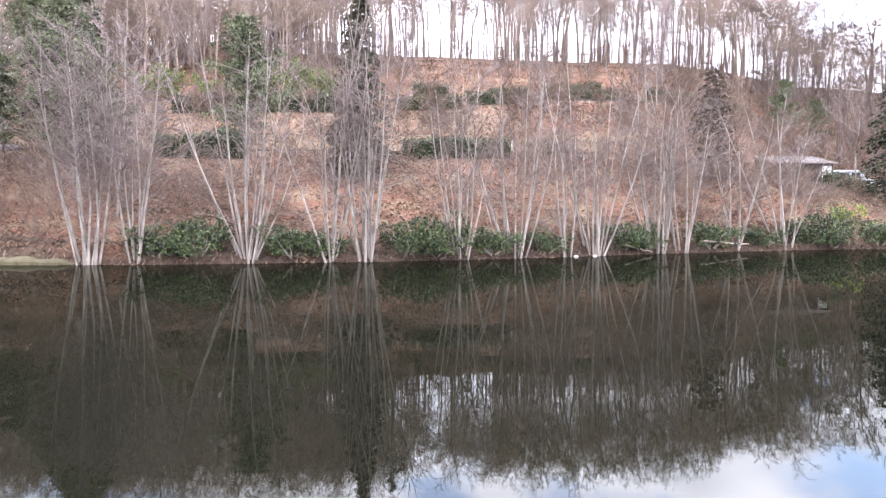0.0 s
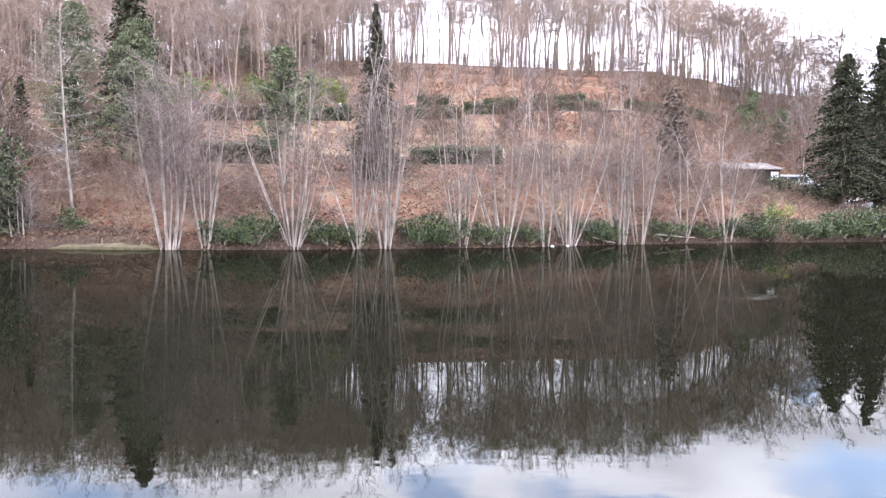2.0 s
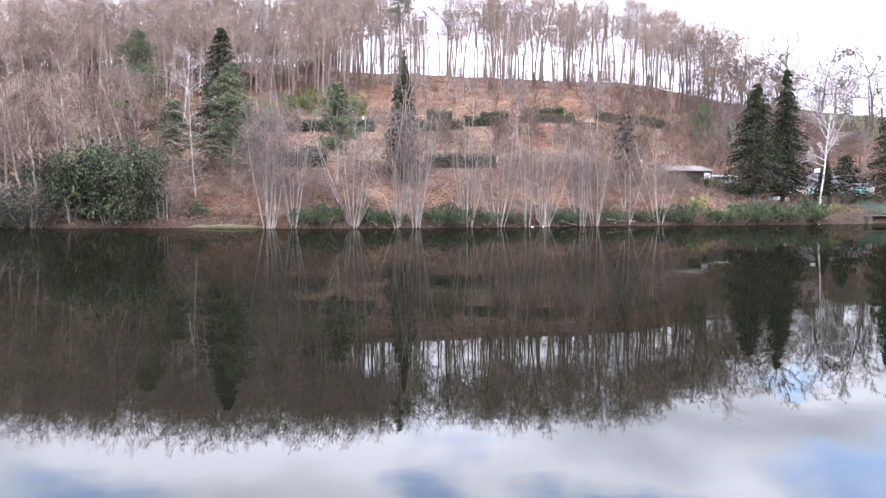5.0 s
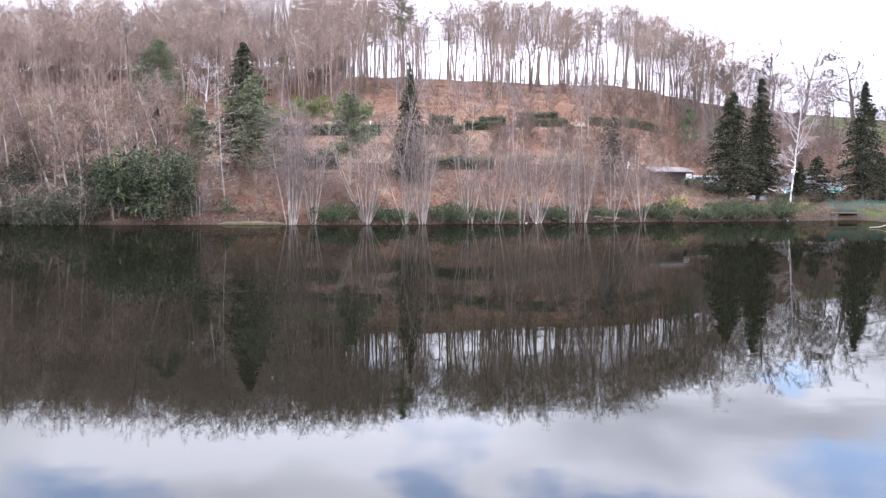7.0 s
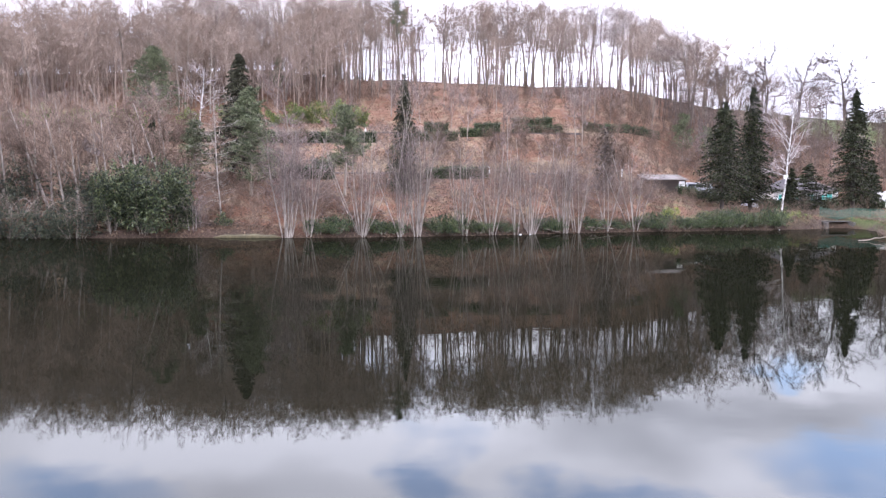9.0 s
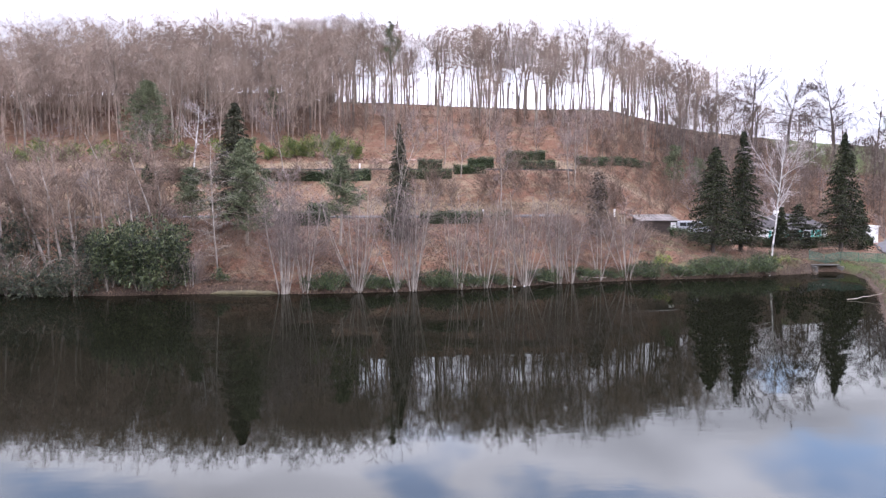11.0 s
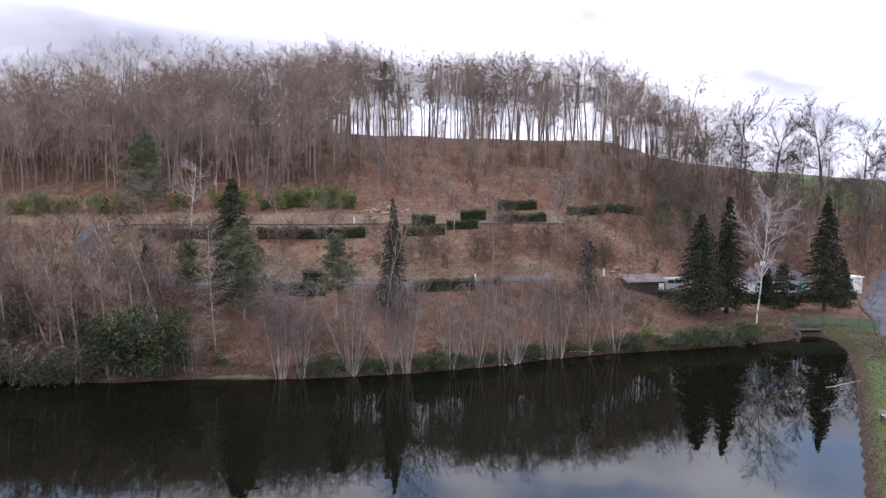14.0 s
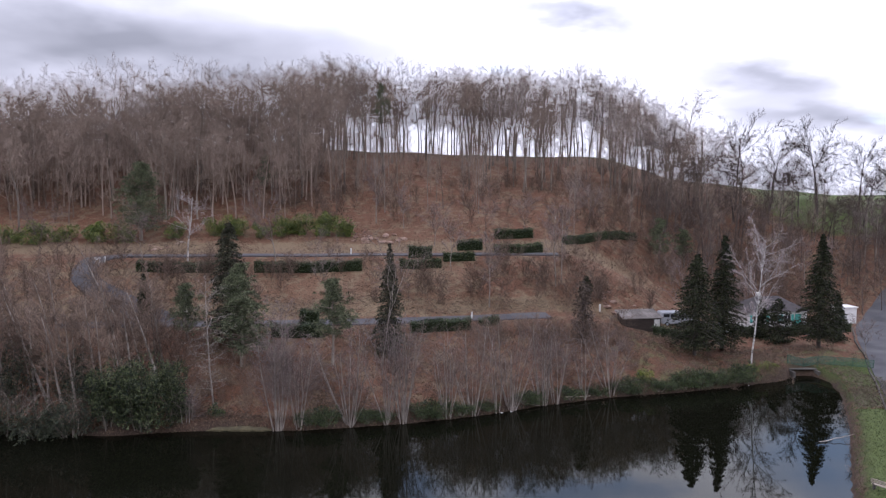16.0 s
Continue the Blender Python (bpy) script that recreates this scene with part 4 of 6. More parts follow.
def pine(seed, tall, radius, bare, mat, arms=34, tufts=12, leaf=0.24):
    """A pine: bent limbs that end in tufts of needles, in open layers."""
    rng = np.random.default_rng(seed)
    n = 9
    line = np.stack([np.cumsum(rng.normal(size=n) * 0.08), np.cumsum(rng.normal(size=n) * 0.08), np.linspace(0, tall, n)], axis=1)
    limbs = [(line, np.linspace(0.018 * tall, 0.03, n), 7)]
    C, A, S = [], [], []
    for j in range(arms):
        u = (j + rng.random()) / arms
        z = bare + (tall - bare) * u
        a = rng.uniform(0, 2 * math.pi)
        r = radius * (0.12 + 0.98 * (1 - u) ** 0.75) * min(1.0, 0.65 + 2.5 * u) * rng.uniform(0.6, 1.1)
        out = np.array([math.cos(a), math.sin(a), rng.uniform(0.0, 0.35)])
        core = np.array([np.interp(z, line[:, 2], line[:, 0]), np.interp(z, line[:, 2], line[:, 1]), z])
        s = np.linspace(0, 1, 5)[:, None]
        pts = core + out * r * s + rng.normal(size=(5, 3)) * 0.08 * s
        limbs.append((pts, np.linspace(0.045, 0.012, 5), 4))
        for q in range(tufts):
            f = rng.random() ** 0.6
            c = core + out * r * f + rng.normal(size=3) * np.array([0.45, 0.45, 0.3]) * (0.4 + 0.2 * r)
            k = 26
            dirs = rng.normal(size=(k, 3)) + np.array([0, 0, 0.6])
            dirs /= np.linalg.norm(dirs, axis=1, keepdims=True)
            C.append(c + dirs * np.array([0.34, 0.34, 0.22]) * rng.uniform(0.3, 1.0, k)[:, None])
            A.append(dirs)
            S.append(rng.uniform(0.7, 1.2, k))
    V, F = sprays(np.concatenate(C), np.concatenate(A), leaf * np.concatenate(S), leaf * 0.25 * np.concatenate(S), rng, 0.1)
    return mesh_from("trunk", *tubes(limbs), BARK, True), mesh_from("crown", V, F, mat)


def evergreen(name, label, x, y, meshes, turn=0.0, size=1.0):
    t = thing(name, label, "tree", "", stand(x, y, turn, size, 0.15))
    part("trunk", meshes[0], t)
    part("crown", meshes[1], t)
    return t


def rise(x, y, top):
    """The length of a trunk at (x, y) that ends at the height top."""
    return top - float(height(x, y)) + 0.15


evergreen("spruce_tree", "dark green pointed spruce with a bare twin foot", 32.1, 48.6, conifer(801, rise(32.1, 48.6, 14.8), 3.9, 1.5, NEEDLE, power=0.75, sprays_each=54))
evergreen("spruce_tree", "tall dark green pointed spruce", 36.9, 51.7, conifer(802, rise(36.9, 51.7, 16.9), 3.5, 1.2, NEEDLE))
evergreen("spruce_tree", "tall dark green spruce near the sluice", 50.3, 53.0, conifer(803, rise(50.3, 53.0, 16.8), 3.5, 1.6, NEEDLE))
evergreen("spruce_tree", "tall narrow dark spruce on the slope", -22.4, 43.7, conifer(804, rise(-22.4, 43.7, 18.9), 3.0, 1.6, DULL_NEEDLE, power=0.6))
evergreen("spruce_tree", "dark spruce with a broad skirt behind the shore stems", -4.8, 42.3, conifer(805, rise(-4.8, 42.3, 16.55), 2.4, 0.2, DULL_NEEDLE, arms=11, sprays_each=26, power=0.9))
evergreen("spruce_tree", "low broad dark cedar-like spruce", 46.7, 56.6, conifer(806, 6.2, 3.0, 0.4, NEEDLE, gap=0.4, droop=0.12, power=0.6))
evergreen("spruce_tree", "small dark spruce above the thicket", -33.6, 48.8, conifer(807, rise(-33.6, 48.8, 12.6), 1.0, 0.6, NEEDLE, leaf=0.34))
evergreen("cypress_shrub", "small dark conical evergreen on the slope", 21.6, 60.2, conifer(808, 2.8, 0.9, 0.1, NEEDLE, gap=0.2, droop=-0.3, leaf=0.3))
evergreen("ivy_column", "brown ivy-wrapped columnar tree behind the stems", 17.9, 47.3, conifer(809, rise(17.9, 47.3, 11.6), 1.6, 0.2, BROWN_NEEDLE, gap=0.2, arms=8, sprays_each=10, droop=-0.1, leaf=0.28, power=0.35))
evergreen("spruce_tree", "dark evergreen beside the house", 46.5, 60.5, conifer(810, 6.0, 1.8, 0.3, NEEDLE))
evergreen("spruce_tree", "dark evergreen bush behind the tall spruce", 55.5, 57.5, conifer(813, 7.0, 1.9, 0.2, NEEDLE))
evergreen("pine_tree", "grey-green pine in front of the spruce", -20.4, 39.6, pine(821, rise(-20.4, 39.6, 14.35), 3.7, 1.6, PINE_NEEDLE, 90))
evergreen("pine_tree", "grey-green small pine behind the stems", -11.0, 40.0, pine(822, rise(-11.0, 40.0, 12.7), 2.7, 3.2, PINE_NEEDLE, 52))
evergreen("pine_tree", "broad green pine on the upper slope", -44.6, 79.0, pine(823, rise(-44.6, 79.0, 26.2), 4.6, 2.0, PINE_NEEDLE, 120))
evergreen("pine_tree", "pine standing among the ridge trees", -7.4, 111.0, pine(824, rise(-7.4, 111.0, 43.0), 2.4, 11.0, PINE_NEEDLE, 22))
evergreen("pine_tree", "dark green pine at the foot of the wood", 40.4, 84.9, pine(825, 8.0, 2.6, 2.0, PINE_NEEDLE, 36))
evergreen("pine_tree", "small pine on the wooded slope", -29.0, 97.0, pine(826, 7.5, 1.8, 2.5, PINE_NEEDLE, 26))
evergreen("pine_tree", "low bushy pine above the thicket", -27.5, 45.5, pine(827, 6.4, 2.6, 1.2, PINE_NEEDLE, 36))
evergreen("pine_tree", "green pine by the wood's edge", 46.0, 87.5, pine(828, 7.0, 2.0, 2.5, PINE_NEEDLE, 24))


# ---- laurels and hedges ----
def bush(seed, rx, ry, rz, count, leaf, mat, lobes=9):
    """An evergreen bush: stems, and rounded lobes covered with leafy shoots, six leaves to a shoot."""
    rng = np.random.default_rng(seed)
    stems, C, A = [], [], []
    per = count // lobes // 6
    for j in range(lobes):
        a, f = rng.uniform(0, 2 * math.pi), math.sqrt(rng.random()) * 0.68
        c = np.array([math.cos(a) * f * rx, math.sin(a) * f * ry, rz * rng.uniform(0.08, 0.68)])
        size = np.array([rx, ry, rz * 0.62]) * rng.uniform(0.30, 0.52)
        s = np.linspace(0, 1, 5)[:, None]
        stems.append((np.array([c[0] * 0.2, c[1] * 0.2, -0.1]) * (1 - s) + c * s + rng.normal(size=(5, 3)) * 0.05, np.linspace(0.04, 0.012, 5), 4))
        d = rng.normal(size=(per, 3))
        d /= np.linalg.norm(d, axis=1, keepdims=True)
        tip = c + d * size * (0.62 + 0.45 * rng.random(per) ** 0.6)[:, None]
        d = d + rng.normal(size=(per, 3)) * 0.3 + np.array([0, 0, 0.35])
        d /= np.linalg.norm(d, axis=1, keepdims=True)
        pts = (tip[:, None] - d[:, None] * (np.arange(6) * 0.32 * leaf)[None, :, None]).reshape(-1, 3)
        out = np.repeat(d, 6, axis=0) * 0.7 + rng.normal(size=(per * 6, 3)) * 0.75
        pts = pts + out / (np.linalg.norm(out, axis=1, keepdims=True) + 1e-9) * leaf * 0.45
        ok = pts[:, 2] > 0.02
        C.append(pts[ok])
        A.append(out[ok])
    C, A = np.concatenate(C), np.concatenate(A)
    S = rng.uniform(0.7, 1.25, len(C))
    V, F = sprays(C, A, leaf * S, leaf * 0.5 * S, rng, 0.22)
    return [mesh_from("stem", *tubes([q]), BARK, True) for q in stems], mesh_from("leaves", V, F, mat)


def plant_bush(name, label, group, kinds, spots):
    protos = {}
    for x, y, turn, size, tall, which in spots:
        m = stand(x, y, turn, size, 0.05, tall)
        if which in protos:
            copy_thing(protos[which], m)
            continue
        t = thing(name, label, "bush", group, m)
        for me in kinds[which][0]:
            part("stem", me, t)
        part("leaves", kinds[which][1], t)
        protos[which] = t


rng = np.random.default_rng(41)
laurels = [bush(850 + i, 1.65, 1.05, 1.5, 3300, 0.12, LAUREL, 14) for i in range(4)]
row = [(x, shore_y(x) + 0.3, rng.uniform(-25, 25), s * 1.15, rng.uniform(0.85, 1.1), k % 4) for k, (x, s) in enumerate((
    (-12.2, 0.9), (-10.6, 1.05), (-6.6, 0.95), (-5.4, 0.8), (-1.7, 0.95), (-0.1, 0.9), (2.4, 0.85), (5.0, 0.85), (9.2, 0.95), (10.2, 0.8), (14.3, 0.9), (17.4, 0.95), (20.4, 0.95),
    (21.8, 0.9), (24.8, 1.0), (26.3, 1.0), (27.8, 1.05), (29.4, 1.05), (31.0, 1.15), (32.6, 1.15), (34.2, 1.1), (35.8, 1.05)))]
plant_bush("laurel_bush", "low glossy green laurel bush on the bank", "laurels along the shore", laurels, row)
golds = [bush(860 + i, 1.4, 1.0, 1.7, 2200, 0.13, GOLD_LEAF) for i in range(2)]
plant_bush("golden_laurel", "yellow-green evergreen bush on the bank", "golden bushes", golds,
           [(23.3, shore_y(23.3) + 1.3, 0, 0.95, 1.15, 0), (37.6, shore_y(37.6) + 1.5, 40, 0.8, 0.7, 1), (39.2, shore_y(39.2) + 1.4, 90, 0.8, 0.65, 0), (40.8, shore_y(40.8) + 1.6, 20, 0.7, 0.6, 1)])
plant_bush("laurel_bush", "small rounded laurel by the larch", "", [bush(866, 0.9, 0.8, 1.9, 900, 0.16, LAUREL)], [(-20.9, 31.5, 0, 1, 1, 0)])
big = [bush(870, 3.3, 2.4, 6.0, 15000, 0.20, TALL_LAUREL, 34), bush(871, 2.1, 1.8, 5.6, 7500, 0.20, TALL_LAUREL, 18)]
plant_bush("laurel_thicket", "large glossy laurel hanging over the water", "tall laurels", big, [(-27.6, 30.2, 0, 1.08, 1.13, 0), (-25.0, 31.0, 60, 1, 1.1, 1), (-30.4, 30.0, 130, 1.05, 0.95, 1)])
thicket = [bush(875 + i, 3.0, 2.0, 5.6, 3600, 0.20, THICKET_LEAF, 20) for i in range(2)]
plant_bush("thicket", "dark tangled evergreen thicket over the water", "shore thicket", thicket, [(-33.4, 29.6, 0, 1, 0.95, 0), (-36.4, 29.8, 70, 1, 0.9, 1), (-39.6, 30.1, 10, 1.05, 0.95, 0), (-42.8, 29.3, 150, 1.1, 1.0, 1), (-46.4, 28.4, 40, 1.1, 1.0, 0), (-50.2, 27.5, 20, 1.1, 1.0, 1), (-54, 27.4, 75, 1.15, 1.0, 0), (-58, 26, 120, 1.2, 1.0, 1),
            (-34.8, 34, 90, 1.1, 1.0, 1), (-40.5, 34.6, 30, 1.15, 1.1, 0), (-46.2, 34, 200, 1.15, 1.1, 1), (-52, 32.6, 15, 1.2, 1.1, 0), (-37.5, 38, 60, 1.1, 1.0, 1), (-44, 39, 30, 1.1, 1.0, 0)])


def arching(x, y, seed, stems, reach, tall):
    """A bare shrub whose long stems arch out over the water and hang down."""
    rng = np.random.default_rng(seed)
    t = thing("arching_shrub", "tangle of bare grey branches arching over the water", "bush", "arching shrubs on the shore", stand(x, y))
    twigs = []
    for k in range(stems):
        d = np.array([rng.normal() * 0.55 - 0.25, -rng.uniform(0.15, 1.0), 0.0])
        r, h, s = reach * rng.uniform(0.5, 1.1), tall * rng.uniform(0.45, 1.1), np.linspace(0, 1, 9)[:, None]
        lift = h * np.sin(np.pi * (0.08 + 0.72 * s)) - h * 0.25
        pts = d * r * s ** 1.2 + np.array([0, 0, 1.0]) * lift * np.minimum(1, 4 * s) + rng.normal(size=(9, 3)) * 0.06 * s
        part("branch", mesh_from("branch", *tubes([(pts, rng.uniform(0.026, 0.05) * np.linspace(1, 0.3, 9), 4)]), PALE if k % 3 else BARK, True), t)
        f = rng.uniform(2.0, 7.9, 16)
        i = f.astype(int)
        q = pts[i] + (pts[i + 1] - pts[i]) * (f - i)[:, None]
        w = (pts[i + 1] - pts[i]) / np.linalg.norm(pts[i + 1] - pts[i], axis=1, keepdims=True) + rng.normal(size=(16, 3)) * 0.55
        tip = q + w * rng.uniform(0.4, 1.3, 16)[:, None]
        twigs.append((q, tip, np.full(16, 0.017)))
        for _ in range(2):
            g = rng.uniform(0.2, 0.95, 16)[:, None]
            b = q + (tip - q) * g
            twigs.append((b, b + (w + rng.normal(size=(16, 3)) * 0.6) * rng.uniform(0.2, 0.5, 16)[:, None], np.full(16, 0.011)))
    part("crown", limb_mesh("crown", [], twigs, BRUSH, True), t)


rng = np.random.default_rng(47)
for k in range(14):
    x = -31.2 - 28 * (k + rng.random() * 0.8) / 14
    arching(x, shore_y(x) + rng.uniform(0.2, 1.6), 1300 + k, 9, 3.0, rng.uniform(2.6, 4.8))
upper = [bush(880 + i, 2.8, 1.6, 4.2, 3000, 0.24, YELLOW_LAUREL, 12) for i in range(2)]
plant_bush("golden_laurel", "tall yellow-green laurel above the upper road", "laurels above the road", upper,
           [(-13.6, 80.1, 0, 1.0, 1.0, 0), (-16.4, 80.4, 80, 1.1, 0.95, 1), (-19.6, 80.4, 160, 1.05, 0.95, 0), (-22.8, 80.3, 20, 0.95, 0.9, 1), (-26.2, 80.0, 75, 0.85, 0.85, 0), (-30.5, 80.1, 0, 1.0, 0.95, 1), (-33.5, 80.4, 40, 0.95, 0.9, 0), (-39.5, 79.5, 70, 0.85, 0.8, 1),
            (-47.5, 78.1, 10, 1.05, 0.85, 0), (-51.5, 78.4, 120, 1.1, 0.75, 1), (-55.8, 78.0, 200, 1.05, 0.75, 0), (-60.2, 77.4, 60, 1.1, 0.85, 1), (-64.7, 77.5, 30, 1.1, 0.8, 0), (-69.8, 77.6, 90, 1.1, 0.8, 1)])


def hedge(label, points, wide, tall, seed, leaf=0.2, dense=105, mat=None):
    """A clipped hedge along a line on the ground: a solid core coloured as inner shade, and a skin of small leaves."""
    rng = np.random.default_rng(seed)
    mat = mat or HEDGE
    pts = np.array(points, float)
    seg = np.hypot(*np.diff(pts, axis=0).T)
    cum = np.concatenate([[0], np.cumsum(seg)])
    total = cum[-1]
    ox, oy = pts[0]
    oz = float(height(ox, oy))
    t = thing("hedge", label, "hedge", "", pose(ox, oy, oz))
    def at(s):
        x, y = np.interp(s, cum, pts[:, 0]), np.interp(s, cum, pts[:, 1])
        e = 0.2
        tx, ty = np.interp(s + e, cum, pts[:, 0]) - np.interp(s - e, cum, pts[:, 0]), np.interp(s + e, cum, pts[:, 1]) - np.interp(s - e, cum, pts[:, 1])
        l = np.hypot(tx, ty) + 1e-9
        return x, y, tx / l, ty / l
    n = max(3, int(total / 0.7))
    s = np.linspace(0.08, total - 0.08, n)
    x, y, tx, ty = at(s)
    z = height(x, y)
    w = (wide / 2 - 0.07) * (1 + 0.10 * np.sin(s * 2.1 + seed))
    top = tall - 0.12 + 0.09 * np.sin(s * 1.3 + seed) + 0.06 * np.sin(s * 3.7)
    ring = np.stack([np.stack([x + ty * q * w - ox, y - tx * q * w - oy, z - oz + h], axis=-1) for q, h in ((-1, -0.2 + 0 * s), (-1, top * 0.85), (-0.8, top), (0.8, top), (1, top * 0.85), (1, -0.2 + 0 * s))], axis=1)
    idx = np.arange(n * 6).reshape(n, 6)
    Q = np.stack([idx[:-1, :-1], idx[1:, :-1], idx[1:, 1:], idx[:-1, 1:]], axis=-1).reshape(-1, 4)
    caps = np.array([[idx[0, 0], idx[0, 1], idx[0, 4], idx[0, 5]], [idx[0, 1], idx[0, 2], idx[0, 3], idx[0, 4]], [idx[-1, 5], idx[-1, 4], idx[-1, 1], idx[-1, 0]], [idx[-1, 4], idx[-1, 3], idx[-1, 2], idx[-1, 1]]])
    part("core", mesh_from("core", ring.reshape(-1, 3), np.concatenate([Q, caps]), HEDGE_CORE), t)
    k = int(total * (wide + 2 * tall) * dense)
    u = rng.uniform(0, wide + 2 * tall, k)
    s = rng.uniform(0, total, k)
    x, y, tx, ty = at(s)
    z = height(x, y) - oz
    side = np.where(u < tall, -1.0, np.where(u > tall + wide, 1.0, (u - tall) / wide * 2 - 1))
    h = np.where(u < tall, u, np.where(u > tall + wide, u - tall - wide, tall - 0.04 + 0.09 * np.sin(s * 1.3 + seed) + 0.06 * np.sin(s * 3.7)))
    jit = rng.normal(size=(k, 3)) * 0.12
    C = np.stack([x + ty * side * wide / 2 - ox, y - tx * side * wide / 2 - oy, z + h], axis=-1) + jit
    nrm = np.stack([ty * side, -tx * side, np.where(h >= tall - 0.1, 1.0, 0.2)], axis=-1) + rng.normal(size=(k, 3)) * 0.7
    V, F = sprays(C, nrm, leaf * rng.uniform(0.7, 1.3, k), leaf * 0.5 * rng.uniform(0.7, 1.3, k), rng, 0.2)
    part("leaves", mesh_from("leaves", V, F, mat), t)
    return t


LONG = "clipped dark green hedge along the terrace road"
hedge(LONG, [(-40.3, 65.1), (-34.8, 64.4), (-29.7, 64.6)], 1.0, 1.2, 1)
hedge(LONG, [(-24.1, 64.7), (-16.5, 64.0), (-9.2, 65.1)], 1.0, 1.3, 14)
hedge("square clipped dark hedge block by the road", [(-2.7, 68.5), (0.8, 68.6)], 1.1, 1.5, 2)
hedge(LONG, [(-3.9, 65.6), (-1.1, 65.3), (2.0, 65.8)], 1.2, 1.1, 3, mat=LAUREL)
hedge(LONG, [(2.3, 67.5), (4.8, 67.6), (7.0, 67.6)], 1.0, 1.0, 15, mat=LAUREL)
hedge("square clipped dark hedge block by the road", [(4.8, 73.7), (8.8, 74.0)], 1.0, 1.4, 4)
hedge(LONG, [(10.2, 71.1), (14.2, 71.4), (17.8, 73.0)], 1.1, 1.3, 5, mat=LAUREL)
hedge(LONG, [(11.3, 79.6), (14.5, 79.4), (17.6, 79.3)], 1.1, 1.3, 6)
hedge(LONG, [(22.0, 76.3), (29.0, 82.0), (33.9, 86.2), (37.5, 88.6)], 1.0, 1.1, 7)
hedge("square clipped dark hedge block by the road", [(-15.8, 50.5), (-13.5, 50.2)], 1.1, 1.5, 8)
hedge(LONG, [(-18.4, 45.8), (-15.2, 45.9), (-12.6, 46.1)], 1.2, 1.3, 9)
hedge("loose green hedge below the lower road", [(-2.6, 47.5), (1.7, 48.2), (4.7, 48.6)], 1.3, 1.15, 10, 0.2, 80)
hedge("loose green hedge below the lower road", [(5.8, 49.4), (8.2, 50.3)], 1.1, 0.8, 11, 0.2, 80)
hedge("low dark hedge in front of the hut", [(28.6, 52.9), (32.2, 54.1), (35.4, 55.4)], 1.0, 1.1, 12)
hedge("dark hedge in front of the house", [(42.5, 60.6), (48, 61.6), (56, 62.4), (61, 63.4)], 1.1, 1.3, 13)


# ---- roads ----
def ribbon(name, label, line, wide, material, lift=0.05, across=5, draped=False):
    """A road laid over the ground along a line, with its cut edges."""
    p = np.array(line, float)
    d = np.concatenate([[0], np.cumsum(np.hypot(*np.diff(p, axis=0).T))])
    s = np.arange(0, d[-1], 0.9)
    x, y = np.interp(s, d, p[:, 0]), np.interp(s, d, p[:, 1])
    for _ in range(6):
        x[1:-1], y[1:-1] = (x[:-2] + 2 * x[1:-1] + x[2:]) / 4, (y[:-2] + 2 * y[1:-1] + y[2:]) / 4
    tx, ty = np.gradient(x), np.gradient(y)
    l = np.hypot(tx, ty)
    q = np.linspace(-wide / 2, wide / 2, across)
    X, Y = x[:, None] + (ty / l)[:, None] * q, y[:, None] - (tx / l)[:, None] * q
    Z = height(X, Y)
    if not draped:
        Z = np.maximum(Z, Z.max(axis=1, keepdims=True) - 0.02)
    Z = Z + lift
    V = np.stack([X, Y, Z], axis=-1)
    skirt = V[:, [0, -1]].copy()
    skirt[..., 2] -= 0.45
    V = np.concatenate([skirt[:, :1], V, skirt[:, 1:]], axis=1)
    m, n = V.shape[:2]
    idx = np.arange(m * n).reshape(m, n)
    F = np.stack([idx[:-1, :-1], idx[:-1, 1:], idx[1:, 1:], idx[1:, :-1]], axis=-1).reshape(-1, 4)
    return tagged(new(name, mesh_from(name, V.reshape(-1, 3), F, material, False)), label, "road", kind="structure")


def along(level, x0, x1):
    """A line that keeps to one level of the slope."""
    line = []
    for x in np.arange(x0, x1 + 0.1, 3.0):
        y = level
        for _ in range(12):
            y += level - float(slope_coordinate(x, y))
        line.append((x, y))
    return line


ribbon("road", "narrow grey asphalt terrace road above the pond", along(50.8, -44, 17), 3.0, ASPHALT, 0.07, 9, True)
ribbon("road", "grey asphalt drive beside the bungalow", [(37, 62.8), (42, 63.5), (50, 64), (57, 62)], 3.0, ASPHALT, 0.07, 9, True)
ribbon("road", "narrow grey asphalt road on the upper terrace", along(70.5, -43, 20), 3.0, ASPHALT, 0.06)
ribbon("road", "grey asphalt bend joining the terraces", [(-43, 70.6), (-46, 69.6), (-47.8, 67.0), (-47.2, 63.5), (-44, 60), (-39, 56.2), (-34, 52.6), (-31, 51)], 3.2, ASPHALT, 0.12, 11, True)
ribbon("road", "grey asphalt lane along the pond bank", [(-4, -74), (3.5, -45), (10, -30), (24, -7), (35, 11), (44, 25), (50.2, 36), (56, 47), (60.5, 56), (66, 65), (74, 74.5), (82, 82), (95, 88)], 5.0, ASPHALT, 0.06)


# ---- buildings and small things ----
PLASTER = surface("white_plaster", [(0.60, 0.59, 0.57), (0.78, 0.77, 0.75)], 0.9, 0.8, 0.2, 25)
TEAL = surface("teal_paint", [(0.05, 0.30, 0.26), (0.09, 0.42, 0.36)], 1.5, 0.5, 0.1, 20)
TIMBER = surface("dark_timber", [(0.025, 0.018, 0.014), (0.065, 0.05, 0.042)], 1.0, 0.85, 0.5, 12, stretch=(1, 1, 6))
ROOF_FELT = surface("pale_roof_sheet", [(0.075, 0.066, 0.06), (0.17, 0.152, 0.14), (0.28, 0.25, 0.232)], 0.6, 0.9, 0.3, 10, spec=0.2)
